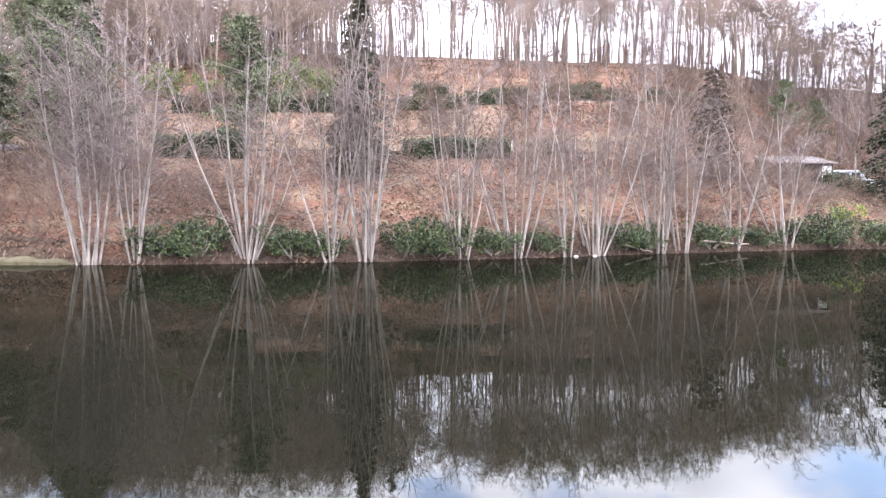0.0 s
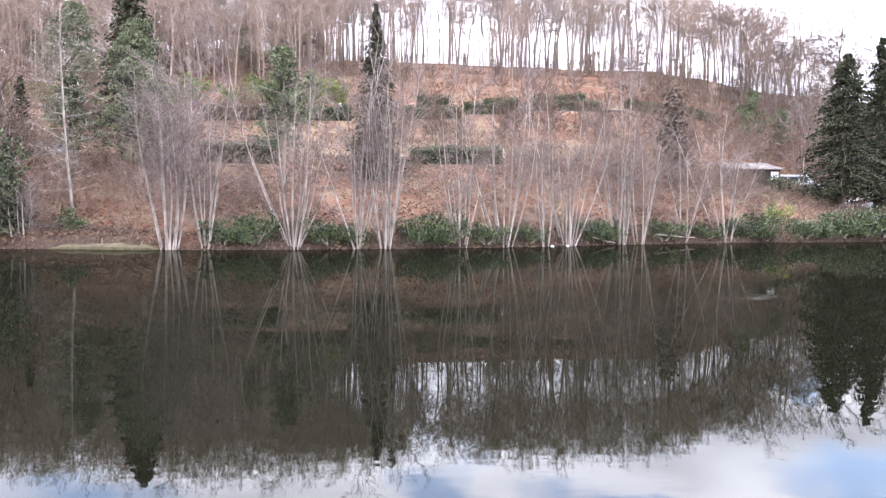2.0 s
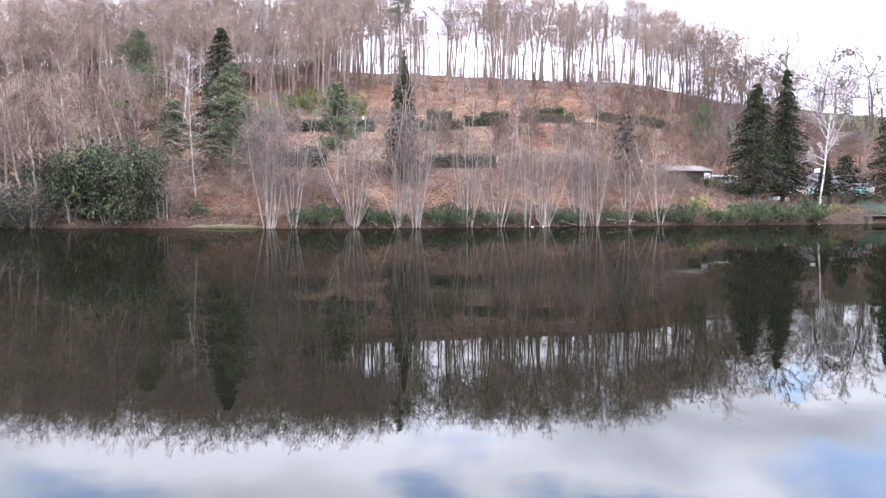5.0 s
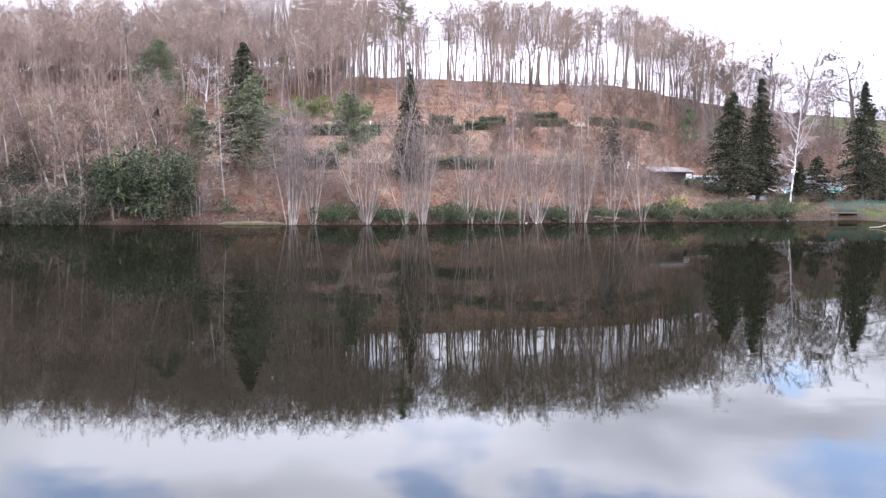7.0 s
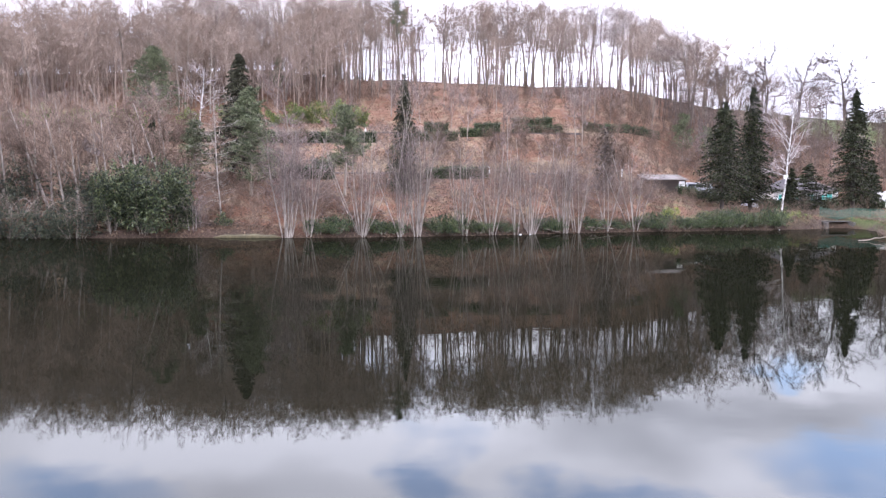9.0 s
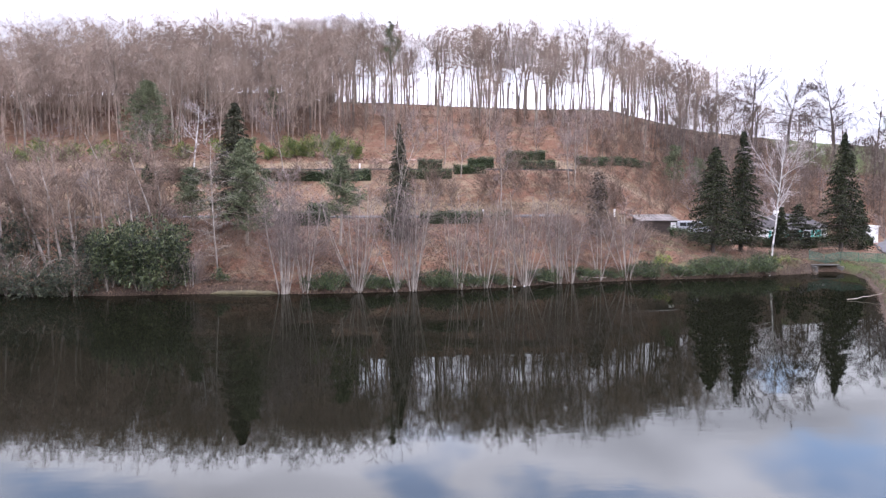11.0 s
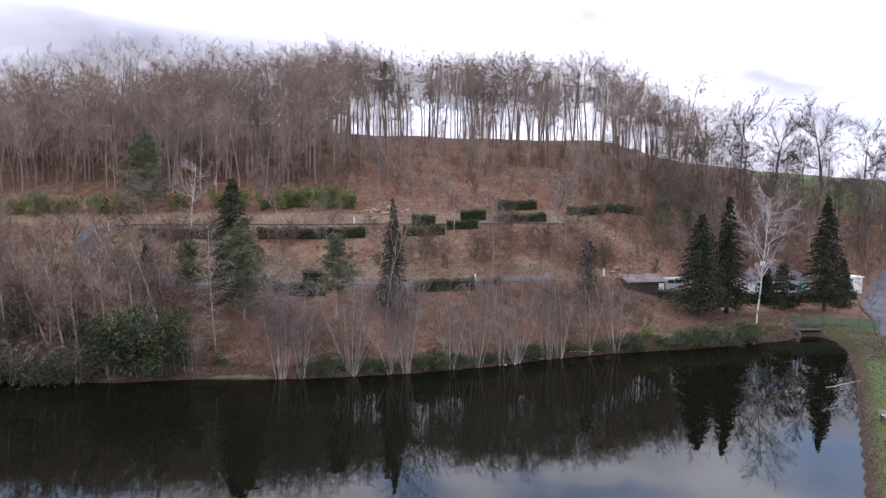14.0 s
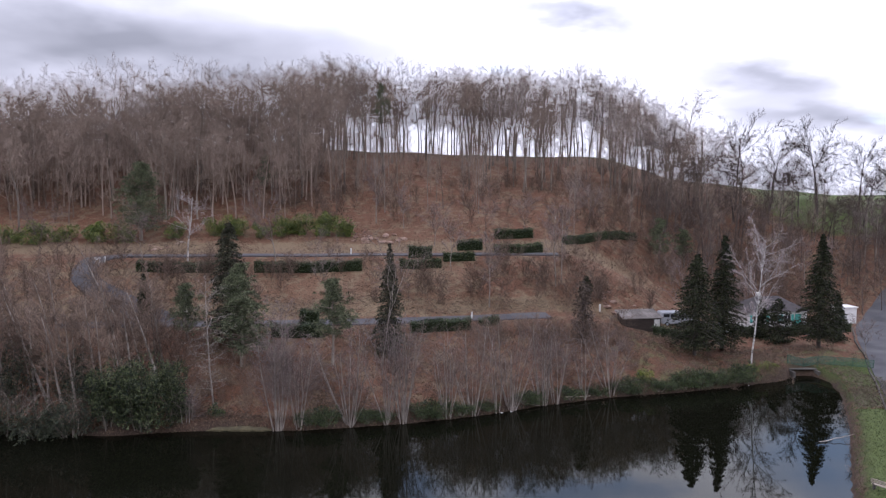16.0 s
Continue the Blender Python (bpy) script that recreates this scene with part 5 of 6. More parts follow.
SLATE = surface("grey_slate", [(0.045, 0.04, 0.041), (0.095, 0.086, 0.087)], 1.0, 0.95, 0.4, 14, spec=0.15)
# darkened to carry the sluice's shade; kerb stones and bench legs share it
SHADED_CONCRETE = surface("concrete", [(0.04, 0.036, 0.032), (0.09, 0.083, 0.074), (0.15, 0.14, 0.127)], 0.8, 0.9, 0.5, 16)
GREEN_PAINT = surface("green_fence_paint", [(0.025, 0.075, 0.052), (0.052, 0.128, 0.088)], 3.0, 0.6, 0.1, 30)
WHITE_PAINT = surface("white_paint", [(0.62, 0.62, 0.60), (0.80, 0.80, 0.78)], 4.0, 0.5, 0.1, 40)
# white paint greyed to hold the shade the parked vehicles stand in
SHADED_CAR_WHITE = surface("shaded_white_car_paint", [(0.28, 0.30, 0.33), (0.40, 0.42, 0.45)], 1.0, 0.3, 0, 10)
RUBBER = surface("black_rubber", [(0.015, 0.015, 0.015), (0.03, 0.03, 0.03)], 3.0, 0.9, 0.1, 30)
DARK_GLASS = surface("dark_window_glass", [(0.02, 0.022, 0.025), (0.035, 0.038, 0.042)], 0.5, 0.08, 0, 5)
ROCK = surface("pale_pink_rock", [(0.13, 0.075, 0.054), (0.25, 0.165, 0.125), (0.36, 0.27, 0.215)], 0.8, 0.95, 0.8, 6, per_object=0.3, depth=0.08)
LOG_WOOD = surface("bleached_wood", [(0.22, 0.18, 0.14), (0.45, 0.39, 0.33)], 2.0, 0.85, 0.5, 20, stretch=(1, 1, 1))
MOSS = surface("mossy_turf", [(0.035, 0.028, 0.016), (0.075, 0.064, 0.032), (0.135, 0.115, 0.06)], 1.6, 0.95, 0.8, 9, depth=0.06)


def box(bm, c, s, turn=0.0):
    """A box at c of size s, turned about z, added to a bmesh."""
    m = pose(*c, 0, 0, turn) @ Matrix.Diagonal((*s, 1))
    return bmesh.ops.create_cube(bm, size=1.0, matrix=m)["verts"]


def solid(name, build, material, parent, label="", bevel=0.02, smooth_faces=False):
    """A part whose bmesh build(bm) fills, with softened edges."""
    bm = bmesh.new()
    build(bm)
    if bevel:
        bmesh.ops.bevel(bm, geom=bm.edges[:], offset=bevel, segments=1, affect="EDGES", clamp_overlap=True)
    me = bpy.data.meshes.new(name)
    bmesh.ops.recalc_face_normals(bm, faces=bm.faces[:])
    bm.to_mesh(me)
    bm.free()
    me.materials.append(material)
    for p in me.polygons:
        p.use_smooth = smooth_faces
    return part(name, me, parent, label)


def prism(bm, ring, x0, x1):
    """A length along x of the outline ring, a list of (y, z)."""
    a = [bm.verts.new((x0, y, z)) for y, z in ring]
    b = [bm.verts.new((x1, y, z)) for y, z in ring]
    bm.faces.new(a[::-1])
    bm.faces.new(b)
    for i in range(len(ring)):
        j = (i + 1) % len(ring)
        bm.faces.new((a[i], a[j], b[j], b[i]))


def build_hut():
    z = float(height(27.5, 55)) - 0.1
    t = thing("garden_hut", "low dark timber hut with a pale sheet roof", "hut", "", pose(27.5, 55.8, z - 0.15, 0, 0, 6))
    L, D, H = 4.9, 2.6, 1.8
    solid("wall", lambda bm: box(bm, (0, -D / 2 + 0.06, H / 2), (L, 0.12, H)), TIMBER, t)
    solid("wall", lambda bm: box(bm, (0, D / 2 - 0.06, H / 2 + 0.28), (L, 0.12, H + 0.56)), TIMBER, t)
    for s in (-1, 1):
        solid("wall", lambda bm: prism(bm, [(-D / 2 + 0.12, 0), (D / 2 - 0.12, 0), (D / 2 - 0.12, H + 0.54), (-D / 2 + 0.12, H - 0.02)], s * L / 2 - 0.06 - 0.06 * s, s * L / 2 + 0.06 - 0.06 * s), TIMBER, t, "", 0)
    solid("roof", lambda bm: prism(bm, [(-D / 2 - 0.22, H - 0.05), (D / 2 + 0.2, H + 0.62), (D / 2 + 0.2, H + 0.72), (-D / 2 - 0.22, H + 0.05)], -L / 2 - 0.35, L / 2 + 0.25), ROOF_FELT, t, "weathered pale grey roof sheet", 0.01)
    for k in range(9):
        x = -L / 2 - 0.2 + k * (L + 0.3) / 8
        solid("roof_rib", lambda bm: prism(bm, [(-D / 2 - 0.22, H + 0.052), (D / 2 + 0.2, H + 0.722), (D / 2 + 0.2, H + 0.75), (-D / 2 - 0.22, H + 0.08)], x - 0.03, x + 0.03), ROOF_FELT, t, "", 0)
    for k in range(21):
        solid("board", lambda bm: box(bm, (-L / 2 + 0.16 + k * (L - 0.32) / 20, -D / 2 - 0.012, H / 2), (0.27, 0.03, H - 0.04)), TIMBER, t, "", 0)
    w = solid("window", lambda bm: box(bm, (1.9, -D / 2 - 0.05, 1.1), (0.75, 0.05, 1.0)), WHITE_PAINT, t, "white-framed panel window")
    solid("pane", lambda bm: box(bm, (1.9, -D / 2 - 0.08, 1.12), (0.55, 0.012, 0.7)), PLASTER, w, "", 0)
    solid("door", lambda bm: box(bm, (-1.6, -D / 2 - 0.04, 0.95), (0.9, 0.04, 1.85)), TIMBER, t)


def build_van():
    x, y = 34.3, 60.9
    t = thing("van", "white van parked beside the hut", "van", "", pose(x, y, float(height(x, y)) + 0.0, 0, 0, 4))
    body = [(-2.3, 0.35), (2.3, 0.35), (2.35, 0.9), (2.25, 1.1), (1.55, 1.22), (1.0, 1.85), (0.8, 1.95), (-2.15, 1.95), (-2.32, 1.7)]
    def shell(bm):
        a = [bm.verts.new((px, -0.9, pz)) for px, pz in body]
        b = [bm.verts.new((px, 0.9, pz)) for px, pz in body]
        bm.faces.new(a)
        bm.faces.new(b[::-1])
        for i in range(len(body)):
            j = (i + 1) % len(body)
            bm.faces.new((a[j], a[i], b[i], b[j]))
    solid("body", shell, SHADED_CAR_WHITE, t, "", 0.06)
    for px, w in ((0.55, 0.75), (-0.55, 1.0), (-1.6, 0.9)):
        solid("side_window", lambda bm: box(bm, (px, -0.905, 1.52), (w, 0.02, 0.45)), DARK_GLASS, t, "", 0.005)
    solid("windscreen", lambda bm: [setattr(v, "co", Matrix.Rotation(radians(41), 3, "Y") @ v.co + Vector((1.30, 0, 1.56))) for v in box(bm, (0, 0, 0), (0.02, 1.5, 0.62))], DARK_GLASS, t, "", 0)
    for px in (-1.5, 1.5):
        for py in (-0.86, 0.86):
            w = solid("wheel", lambda bm: bmesh.ops.create_cone(bm, cap_ends=True, segments=18, radius1=0.33, radius2=0.33, depth=0.2, matrix=pose(px, py, 0.33, 90)), RUBBER, t, "black tyre", 0.02)
            solid("rim", lambda bm: bmesh.ops.create_cone(bm, cap_ends=True, segments=14, radius1=0.19, radius2=0.17, depth=0.02, matrix=pose(px, py + 0.11 * (1 if py > 0 else -1), 0.33, 90)), SHADED_CAR_WHITE, w, "", 0)
    for py in (-0.65, 0.65):
        solid("headlight", lambda bm: box(bm, (2.33, py, 0.85), (0.05, 0.3, 0.16)), PLASTER, t, "clear headlight", 0.01)


def build_house():
    z = float(height(52, 67)) - 0.05
    t = thing("bungalow", "white bungalow with a grey slate roof and teal shutters", "house", "", pose(51.6, 69.0, z, 0, 0, 4))
    L, D, H = 9.4, 5.6, 2.5
    for y in (-1, 1):
        solid("wall", lambda bm: box(bm, (0, y * (D / 2 - 0.12), H / 2), (L, 0.24, H)), PLASTER, t)
    for x in (-1, 1):
        solid("wall", lambda bm: box(bm, (x * (L / 2 - 0.12), 0, H / 2), (0.24, D - 0.49, H)), PLASTER, t)
    def hipped(bm):
        e, r, hgt = 0.45, L / 2 - D / 2 - 0.2, 1.9
        low = [bm.verts.new((sx * (L / 2 + e), sy * (D / 2 + e), H)) for sx, sy in ((-1, -1), (1, -1), (1, 1), (-1, 1))]
        top = [bm.verts.new((-r, 0, H + hgt)), bm.verts.new((r, 0, H + hgt))]
        bm.faces.new(low[::-1])
        bm.faces.new((low[0], low[1], top[1], top[0]))
        bm.faces.new((low[2], low[3], top[0], top[1]))
        bm.faces.new((low[1], low[2], top[1]))
        bm.faces.new((low[3], low[0], top[0]))
    roof = solid("roof", hipped, SLATE, t, "grey slate hipped roof", 0.02)
    solid("chimney", lambda bm: box(bm, (-1.2, 0.5, H + 1.9), (0.6, 0.5, 1.0)), PLASTER, roof)
    door = solid("door", lambda bm: box(bm, (3.3, -D / 2 - 0.03, 1.05), (0.95, 0.06, 2.1)), TEAL, t, "teal painted door")
    solid("door_handle", lambda bm: box(bm, (3.65, -D / 2 - 0.08, 1.05), (0.12, 0.04, 0.03)), WHITE_PAINT, door, "", 0)
    for x in (-3.2, -0.6, 1.6):
        w = solid("window", lambda bm: box(bm, (x, -D / 2 - 0.02, 1.45), (1.2, 0.05, 1.1)), WHITE_PAINT, t, "white-framed window")
        for q in (-0.28, 0.28):
            solid("pane", lambda bm: box(bm, (x + q, -D / 2 - 0.05, 1.45), (0.5, 0.012, 0.95)), DARK_GLASS, w, "", 0)
        for q in (-0.85, 0.85):
            solid("shutter", lambda bm: box(bm, (x + q, -D / 2 - 0.02, 1.45), (0.42, 0.04, 1.15)), TEAL, t, "teal shutter", 0.01)
    solid("porch_post", lambda bm: box(bm, (4.3, -D / 2 - 0.32, H / 2), (0.25, 0.25, H)), PLASTER, t)


def build_kiosk():
    x, y = 64.4, 70.2
    t = thing("kiosk", "small white flat-roofed cabin with teal trim", "cabin", "", pose(x, y, float(height(x, y)) - 0.05, 0, 0, 6))
    solid("body", lambda bm: box(bm, (0, 0, 1.25), (2.9, 2.2, 2.5)), PLASTER, t)
    solid("roof", lambda bm: box(bm, (0, 0, 2.57), (3.2, 2.5, 0.14)), WHITE_PAINT, t, "white flat roof")
    solid("shutter", lambda bm: box(bm, (-1.05, -1.13, 1.2), (0.55, 0.06, 1.9)), TEAL, t, "teal panel")
    solid("door", lambda bm: box(bm, (-0.25, -1.13, 1.0), (0.75, 0.05, 2.0)), WHITE_PAINT, t)
    for k in range(3):
        solid("panel", lambda bm: box(bm, (0.45 + 0.36 * k, -1.13, 1.0), (0.3, 0.05, 1.7)), WHITE_PAINT, t)


def build_car(x, y, turn):
    t = thing("car", "white car half hidden behind the spruces", "car", "", pose(x, y, float(height(x, y)), 0, 0, turn))
    body = [(-2.0, 0.3), (2.0, 0.3), (2.05, 0.75), (1.2, 0.92), (0.6, 1.38), (-1.0, 1.42), (-1.9, 1.0)]
    def shell(bm):
        a = [bm.verts.new((px, -0.82, pz)) for px, pz in body]
        b = [bm.verts.new((px, 0.82, pz)) for px, pz in body]
        bm.faces.new(a)
        bm.faces.new(b[::-1])
        for i in range(len(body)):
            j = (i + 1) % len(body)
            bm.faces.new((a[j], a[i], b[i], b[j]))
    solid("body", shell, SHADED_CAR_WHITE, t, "", 0.08)
    for px, w in ((0.25, 0.6), (-0.6, 0.8)):
        solid("side_window", lambda bm: box(bm, (px, -0.825, 1.14), (w, 0.02, 0.28)), DARK_GLASS, t, "", 0.004)
    for px in (-1.25, 1.25):
        for py in (-0.78, 0.78):
            solid("wheel", lambda bm: bmesh.ops.create_cone(bm, cap_ends=True, segments=16, radius1=0.31, radius2=0.31, depth=0.18, matrix=pose(px, py, 0.31, 90)), RUBBER, t, "black tyre", 0.02)


build_hut()
build_van()
build_house()
build_kiosk()
build_car(36.6, 61.6, 8)
build_car(43.0, 62.9, -4)


def post(x, y, tall=0.95, wide=0.2):
    t = thing("marker_post", "short white roadside marker post", "post", "white marker posts", pose(x, y, float(height(x, y)) - 0.08))
    solid("shaft", lambda bm: box(bm, (0, 0, tall / 2), (wide, 0.12, tall)), WHITE_PAINT, t, "", 0.025)
    solid("cap", lambda bm: box(bm, (0, 0, tall + 0.02), (wide + 0.04, 0.16, 0.05)), WHITE_PAINT, t, "", 0.015)


for args in ((-11.2, 71.0), (5.1, 51.7), (-45.4, 67.0), (22.7, 57.3)):
    post(*args)
tb = thing("stone_sign", "low white stone block beside the hairpin", "block", "", pose(-46.4, 67.0, float(height(-46.4, 67.0)) - 0.06))
solid("block", lambda bm: box(bm, (0, 0, 0.4), (0.8, 0.25, 0.8)), WHITE_PAINT, tb, "", 0.05)


def rock(x, y, size, seed, flat=0.6):
    rng = np.random.default_rng(seed)
    bm = bmesh.new()
    bmesh.ops.create_icosphere(bm, subdivisions=2, radius=1.0)
    k = rng.uniform(0, 50)
    for v in bm.verts:
        f = 1 + 0.42 * noise.noise(v.co * 1.3 + Vector((k, 0, 0))) + 0.18 * noise.noise(v.co * 3.1 + Vector((0, k, 0)))
        v.co = Vector((v.co.x * 1.3, v.co.y, v.co.z * flat)) * f * size
    me = bpy.data.meshes.new("rock")
    bm.to_mesh(me)
    bm.free()
    me.materials.append(ROCK)
    ob = new("rock", me)
    ob.matrix_basis = pose(x, y, float(height(x, y)) + size * flat * 0.15, 0, 0, rng.uniform(0, 360))
    tagged(ob, "pale pinkish rock lying on the slope", "rock", "rocks on the slope")


rng = np.random.default_rng(71)
for k in range(26):
    rock(rng.uniform(-11.5, -3.0), rng.uniform(77.4, 80.6), rng.uniform(0.18, 0.6), 900 + k)
for k in range(12):
    rock(rng.uniform(23.7, 29.3), rng.uniform(57.6, 63.8), rng.uniform(0.15, 0.5), 940 + k)
for k in range(10):
    rock(rng.uniform(-44.7, -39.5), rng.uniform(73.5, 76.5), rng.uniform(0.12, 0.35), 960 + k)


# ---- sluice with its fence ----
def build_sluice():
    t = thing("sluice", "low concrete sluice box at the pond's corner", "sluice", "", pose(44.4, 46.9, 0.0))
    solid("back_wall", lambda bm: box(bm, (0.15, 0.45, -0.1), (3.1, 0.3, 1.9)), SHADED_CONCRETE, t)
    for x in (-1.4, 1.7):
        solid("side_wall", lambda bm: box(bm, (x, -0.55, -0.15), (0.28, 1.68, 1.7)), SHADED_CONCRETE, t)
    solid("walkway", lambda bm: box(bm, (0.15, -0.2, 0.78), (3.5, 0.6, 0.12)), SHADED_CONCRETE, t)
    solid("gate_board", lambda bm: box(bm, (0.15, 0.22, 0.0), (1.5, 0.08, 1.2)), TIMBER, t, "dark wet gate board")


def build_fence(points, tall=1.05):
    """A green wire-mesh fence: posts, rails and a net of wires."""
    x0, y0 = points[0]
    z0 = 0.82
    t = thing("mesh_fence", "green painted mesh fence above the sluice", "fence", "", pose(x0, y0, z0))
    loc = [Vector((x - x0, y - y0, max(float(height(x, y)), 0.8) - z0)) for x, y in points]
    for p in loc:
        solid("post", lambda bm: bmesh.ops.create_cone(bm, cap_ends=True, segments=8, radius1=0.035, radius2=0.035, depth=tall + 0.5, matrix=pose(p.x, p.y, p.z + tall / 2 - 0.2)), GREEN_PAINT, t, "", 0)
    for a, b in zip(loc[:-1], loc[1:]):
        for h in (0.12, tall):
            part("rail", mesh_from("rail", *tubes([(np.array([a + Vector((0, 0, h)), (a + b) / 2 + Vector((0, 0, h)), b + Vector((0, 0, h))]), np.full(3, 0.026), 6)]), GREEN_PAINT, True), t)
        wires = []
        n = max(2, int((b - a).length / 0.07))
        for k in range(1, n):
            q = a.lerp(b, k / n)
            wires.append((np.array([q + Vector((0, 0, 0.12)), q + Vector((0, 0, tall))]), np.full(2, 0.013), 3))
        for k in range(1, 13):
            h = Vector((0, 0, 0.12 + (tall - 0.12) * k / 13))
            wires.append((np.array([a + h, b + h]), np.full(2, 0.013), 3))
        part("mesh_panel", mesh_from("mesh_panel", *tubes(wires), GREEN_PAINT), t, "fine green wire mesh")


build_sluice()
build_fence([(43.0, 47.2), (44.9, 47.0), (46.6, 46.9), (48.6, 46.7), (50.6, 46.3), (52.6, 45.4)])


# ---- wood in and by the water, bench, litter ----
def pole(name, label, a, b, r, seed):
    rng = np.random.default_rng(seed)
    a, b = np.array(a, float), np.array(b, float)
    s = np.linspace(0, 1, 8)[:, None]
    pts = (b - a) * s + rng.normal(size=(8, 3)) * 0.03
    ob = new(name, mesh_from(name, *tubes([(pts, r * np.linspace(1, 0.6, 8), 8)]), LOG_WOOD, True))
    ob.matrix_basis = pose(*a)
    return tagged(ob, label, "log")


pole("fallen_pole", "bleached fallen pole lying along the bank", (13.6, 37.2, 0.62), (16.6, 38.3, 0.36), 0.06, 1)
pole("fallen_pole", "bleached fallen branch at the water's edge", (9.2, 35.6, 0.5), (10.7, 36.0, 0.12), 0.05, 2)
pole("driftwood", "pale driftwood branch reaching into the pond", (33.6, 24.6, 0.03), (37.2, 25.2, 0.5), 0.04, 4)
for k, (x, y) in enumerate(((6.5, 34.25), (7.5, 34.6), (36.0, 42.6))):
    bm = bmesh.new()
    bmesh.ops.create_icosphere(bm, subdivisions=1, radius=0.085)
    for v in bm.verts:
        v.co = Vector((v.co.x * 1.7, v.co.y, v.co.z * 0.6))
    me = bpy.data.meshes.new("litter")
    bm.to_mesh(me)
    bm.free()
    me.materials.append(WHITE_PAINT)
    ob = new("litter", me)
    ob.matrix_basis = pose(x, y, 0.03, 0, 0, 40 * k)
    tagged(ob, "scrap of white litter at the water's edge", "litter", "white scraps")


def build_bench(x, y, turn):
    t = thing("bench", "pale weathered bench on the grass bank", "bench", "", pose(x, y, float(height(x, y)) - 0.03, 0, 0, turn))
    for k in range(3):
        solid("seat_slat", lambda bm: box(bm, (0, -0.14 + 0.14 * k, 0.45), (1.6, 0.12, 0.05)), LOG_WOOD, t, "", 0.008)
    for k in range(2):
        solid("back_slat", lambda bm: box(bm, (0, 0.24, 0.65 + 0.17 * k), (1.6, 0.04, 0.12)), LOG_WOOD, t, "", 0.008)
    for s in (-0.65, 0.65):
        solid("leg", lambda bm: box(bm, (s, 0.0, 0.22), (0.09, 0.40, 0.43)), SHADED_CONCRETE, t, "concrete leg", 0.01)
        solid("back_post", lambda bm: box(bm, (s, 0.21, 0.62), (0.07, 0.03, 0.5)), SHADED_CONCRETE, t, "", 0)


build_bench(30.6, 11.8, 122)


# ---- the mossy ledge and the kerb ----
def ledge():
    xs = np.arange(-21.6, -15.6, 0.3)
    ring = []
    for x in xs:
        y = shore_y(x)
        e = float(smooth(-21.7, -20.6, x) * smooth(-15.6, -16.5, x)) * (0.82 + 0.18 * math.sin(x * 2.3))
        h = 0.06 + 0.2 * e + 0.03 * math.sin(x * 3.1) * e
        front = y - 0.1 - 0.3 * e + 0.07 * math.sin(x * 5)
        ring.append([(x, front - 0.1, -0.6), (x, front, h * 0.6), (x, front + 0.1, h * 0.92), (x, front + 0.4, h + 0.05), (x, y + 1.2, 0.16 + 0.36 * e), (x, y + 1.9, 0.3 + 0.26 * e), (x, y + 1.9, -0.4)])
    V = np.array(ring)
    m, n = V.shape[:2]
    idx = np.arange(m * n).reshape(m, n)
    F = np.stack([idx[:-1, :-1], idx[1:, :-1], idx[1:, 1:], idx[:-1, 1:]], axis=-1).reshape(-1, 4)
    me = mesh_from("ledge", V.reshape(-1, 3), [F, np.array([[*idx[0]], [*idx[-1][::-1]]])], MOSS, False)
    tagged(new("ledge", me), "low mossy yellow-green ledge at the water", "ledge", kind="structure")


ledge()


def kerb():
    t = tagged(new("kerb"), "row of pale kerb stones along the lane", "kerb", kind="structure")
    line = np.array([(30, 8.2), (41.6, 26.6), (47.6, 37.2), (53.4, 48.0), (57.8, 57.0), (63.0, 65.6)])
    d = np.concatenate([[0], np.cumsum(np.hypot(*np.diff(line, axis=0).T))])
    bm = bmesh.new()
    box(bm, (0, 0, 0), (1.15, 0.16, 0.34))
    bmesh.ops.bevel(bm, geom=bm.edges[:], offset=0.03, segments=1, affect="EDGES")
    me = bpy.data.meshes.new("kerb_stone")
    bm.to_mesh(me)
    bm.free()
    me.materials.append(SHADED_CONCRETE)
    for s in np.arange(0, d[-1], 1.2):
        x, y = np.interp(s, d, line[:, 0]), np.interp(s, d, line[:, 1])
        x2, y2 = np.interp(s + 0.5, d, line[:, 0]), np.interp(s + 0.5, d, line[:, 1])
        ob = part("kerb_stone", me, t)
        ob.matrix_basis = pose(x, y, float(height(x, y)) + 0.04, 0, 0, math.degrees(math.atan2(y2 - y, x2 - x)))


kerb()


# ---- ground cover ----
def cover(name, label, category, count, pick, leaf, mat, seed, upright=0.4, narrow=0.45):
    """Countless small leaves or blades lying on the ground where pick(x, y) allows."""
    rng = np.random.default_rng(seed)
    P = np.zeros((0, 2))
    while len(P) < count:
        c = pick(rng, count)
        P = np.concatenate([P, c])
    P = P[:count]
    z = height(P[:, 0], P[:, 1])
    d = rng.normal(size=(count, 3)) * np.array([1, 1, 0.35]) + np.array([0, 0, upright])
    S = rng.uniform(0.6, 1.4, count) * leaf
    C = np.stack([P[:, 0], P[:, 1], z + S * 0.25], axis=-1)
    V, F = sprays(C, d, S, S * narrow, rng, 0.25)
    tagged(new(name, mesh_from(name, V, F, mat)), label, category, kind="stuff")


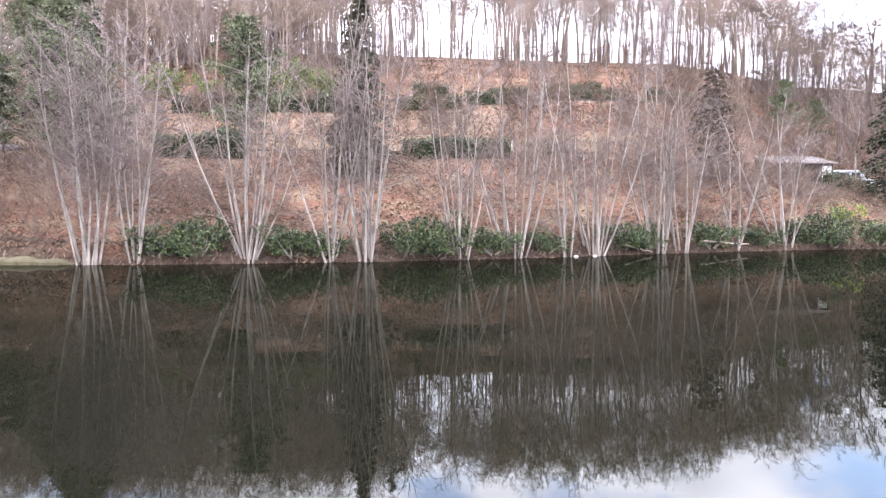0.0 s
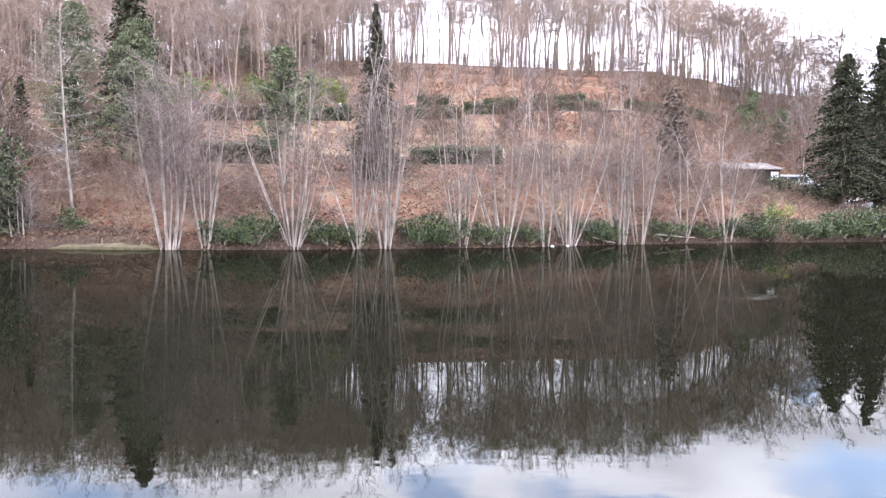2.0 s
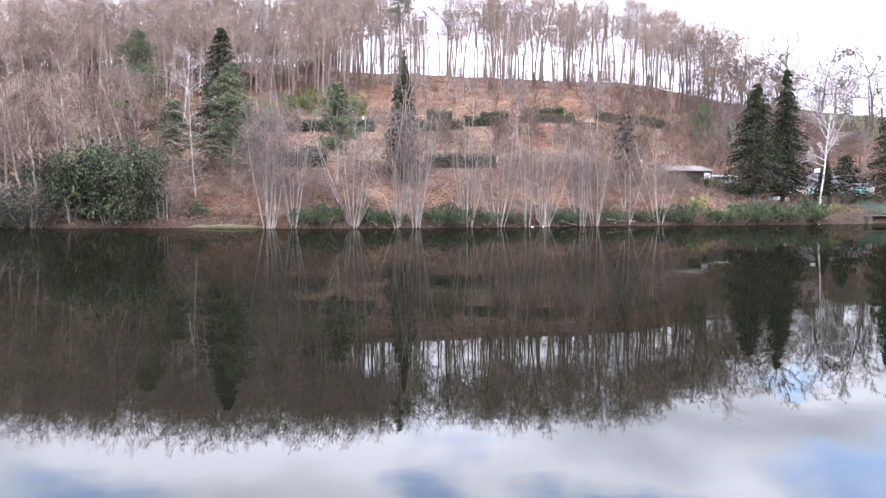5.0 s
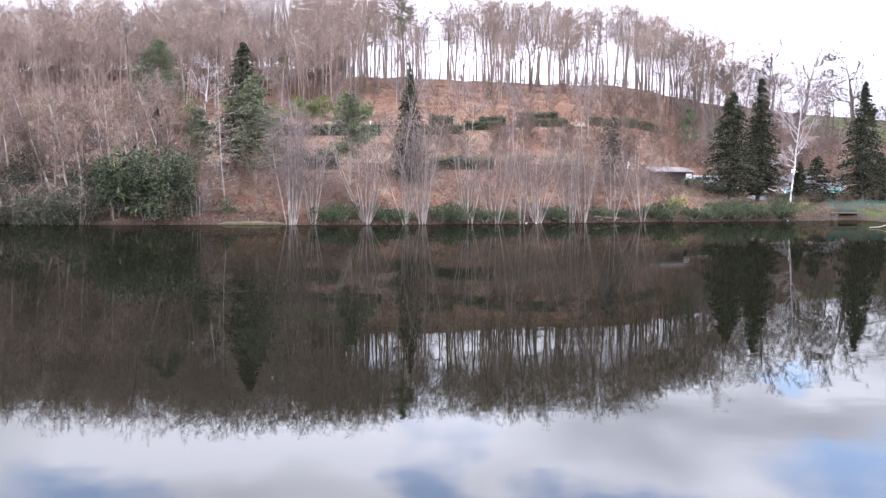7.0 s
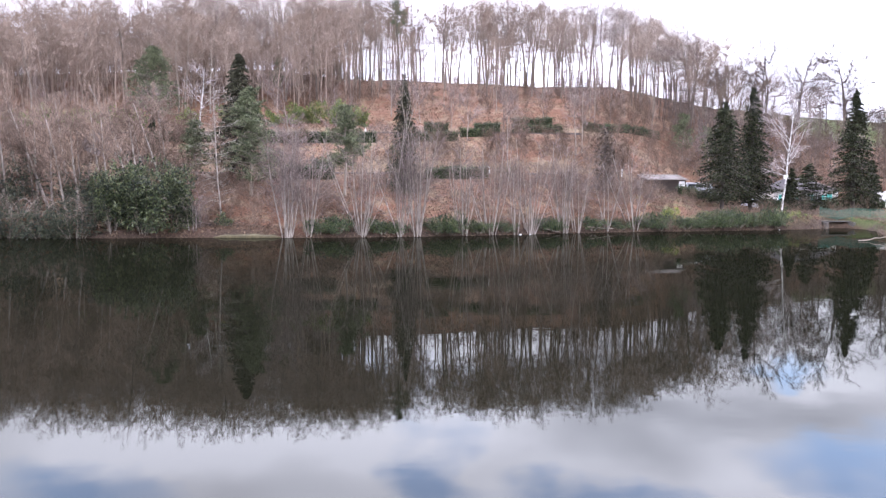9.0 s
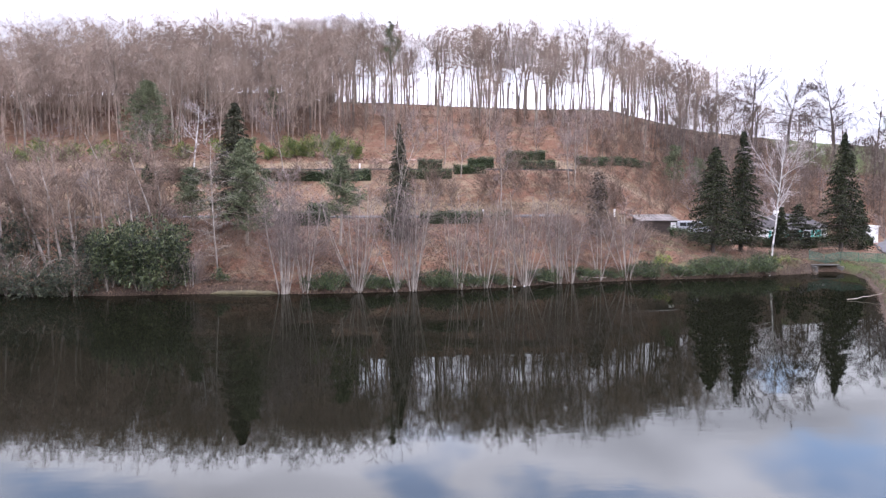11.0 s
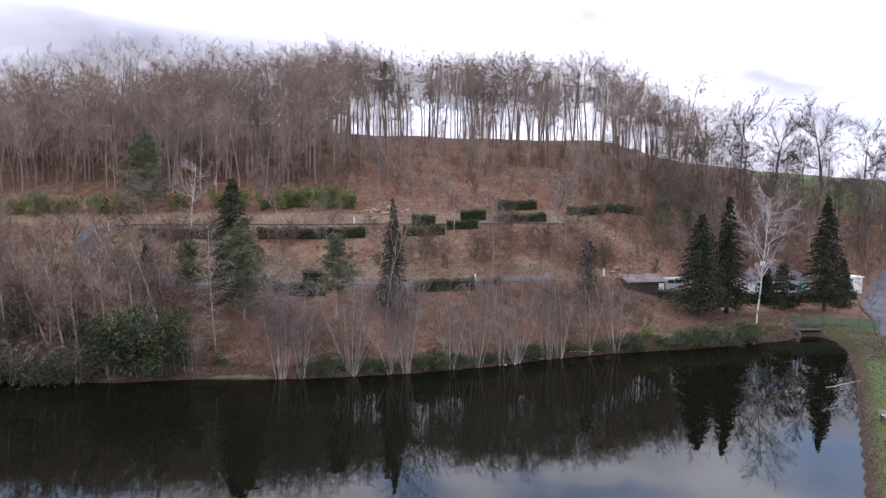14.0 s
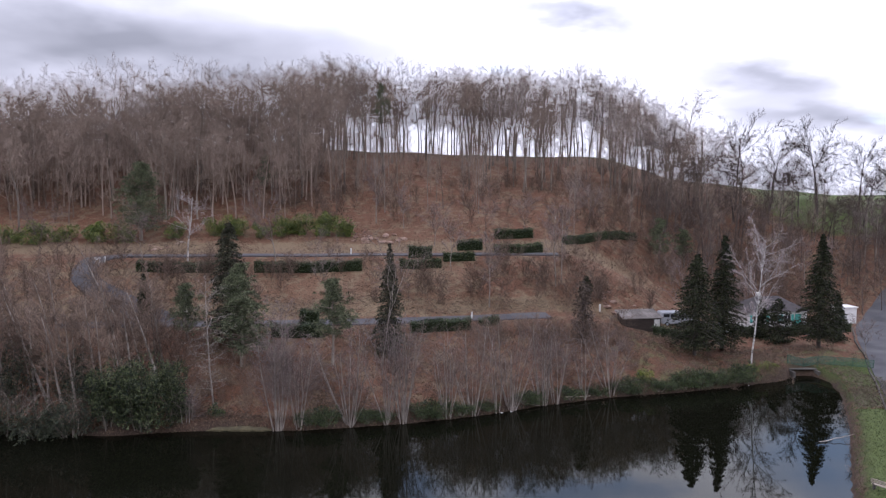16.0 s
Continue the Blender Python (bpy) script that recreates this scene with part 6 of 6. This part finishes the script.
def pick_slope(rng, n):
    x, y = rng.uniform(-40, 48, n), 31 + 82 * rng.random(n) ** 1.5
    sc = slope_coordinate(x, y)
    clumpy = wave(x, y, 2.3, 4) + rng.normal(size=n) * 0.5 > -0.1
    ok = (pond_distance(x, y) > 0.5) & ~((sc > 48.8) & (sc < 52.9)) & ~((sc > 68.6) & (sc < 72.6)) & clumpy
    return np.stack([x, y], axis=-1)[ok]


def pick_low(rng, n):
    x, y = rng.uniform(-34, 50, n), 31 + 26 * rng.random(n) ** 1.2
    sc = slope_coordinate(x, y)
    ok = (pond_distance(x, y) > 0.7) & ~((sc > 48.8) & (sc < 52.9)) & (wave(x, y, 3.1, 7) + rng.normal(size=n) * 0.6 > -0.2)
    return np.stack([x, y], axis=-1)[ok]


def pick_edge(rng, n):
    x = rng.uniform(-45, 42, n)
    far = POND[:16]
    y = np.interp(x, far[:, 0], far[:, 1]) + rng.random(n) ** 1.5 * 1.6 - 0.1
    return np.stack([x, y], axis=-1)


def pick_bank(rng, n):
    x, y = rng.uniform(8, 56, n), rng.uniform(-20, 50, n)
    d = pond_distance(x, y)
    ok = (d > 0.15) & (d < 5.5) & (y < 46 + 0.4 * (x - 46)) & (x > 0.6 * y + 14)
    return np.stack([x, y], axis=-1)[ok]


STALK = surface("dead_stalks", [(0.045, 0.032, 0.024), (0.11, 0.08, 0.06), (0.20, 0.155, 0.12)], 0.6, 0.9, 0, 4, island=0.7)
STRAW = surface("straw_blades", [(0.05, 0.033, 0.024), (0.10, 0.067, 0.046), (0.19, 0.135, 0.09)], 0.6, 0.9, 0, 4, island=0.6)
GRASS = surface("grass_blades", [(0.034, 0.052, 0.013), (0.068, 0.096, 0.026), (0.12, 0.14, 0.05)], 0.6, 0.8, 0, 4, island=0.6)
cover("dead_bracken", "rusty dead bracken and leaf litter on the slope", "bracken", 60000, pick_slope, 0.22, BRACKEN, 81)
cover("bramble_stalks", "thin brown dead stalks lying over the lower slope", "stalks", 34000, pick_low, 0.75, STALK, 84, 0.5, 0.035)
cover("bank_grass", "dry straw-coloured grass and roots along the waterline", "grass", 9000, pick_edge, 0.32, STRAW, 82, 1.0, 0.16)
cover("turf", "short green grass on the bank by the lane", "grass", 16000, pick_bank, 0.20, GRASS, 83, 1.2, 0.22)
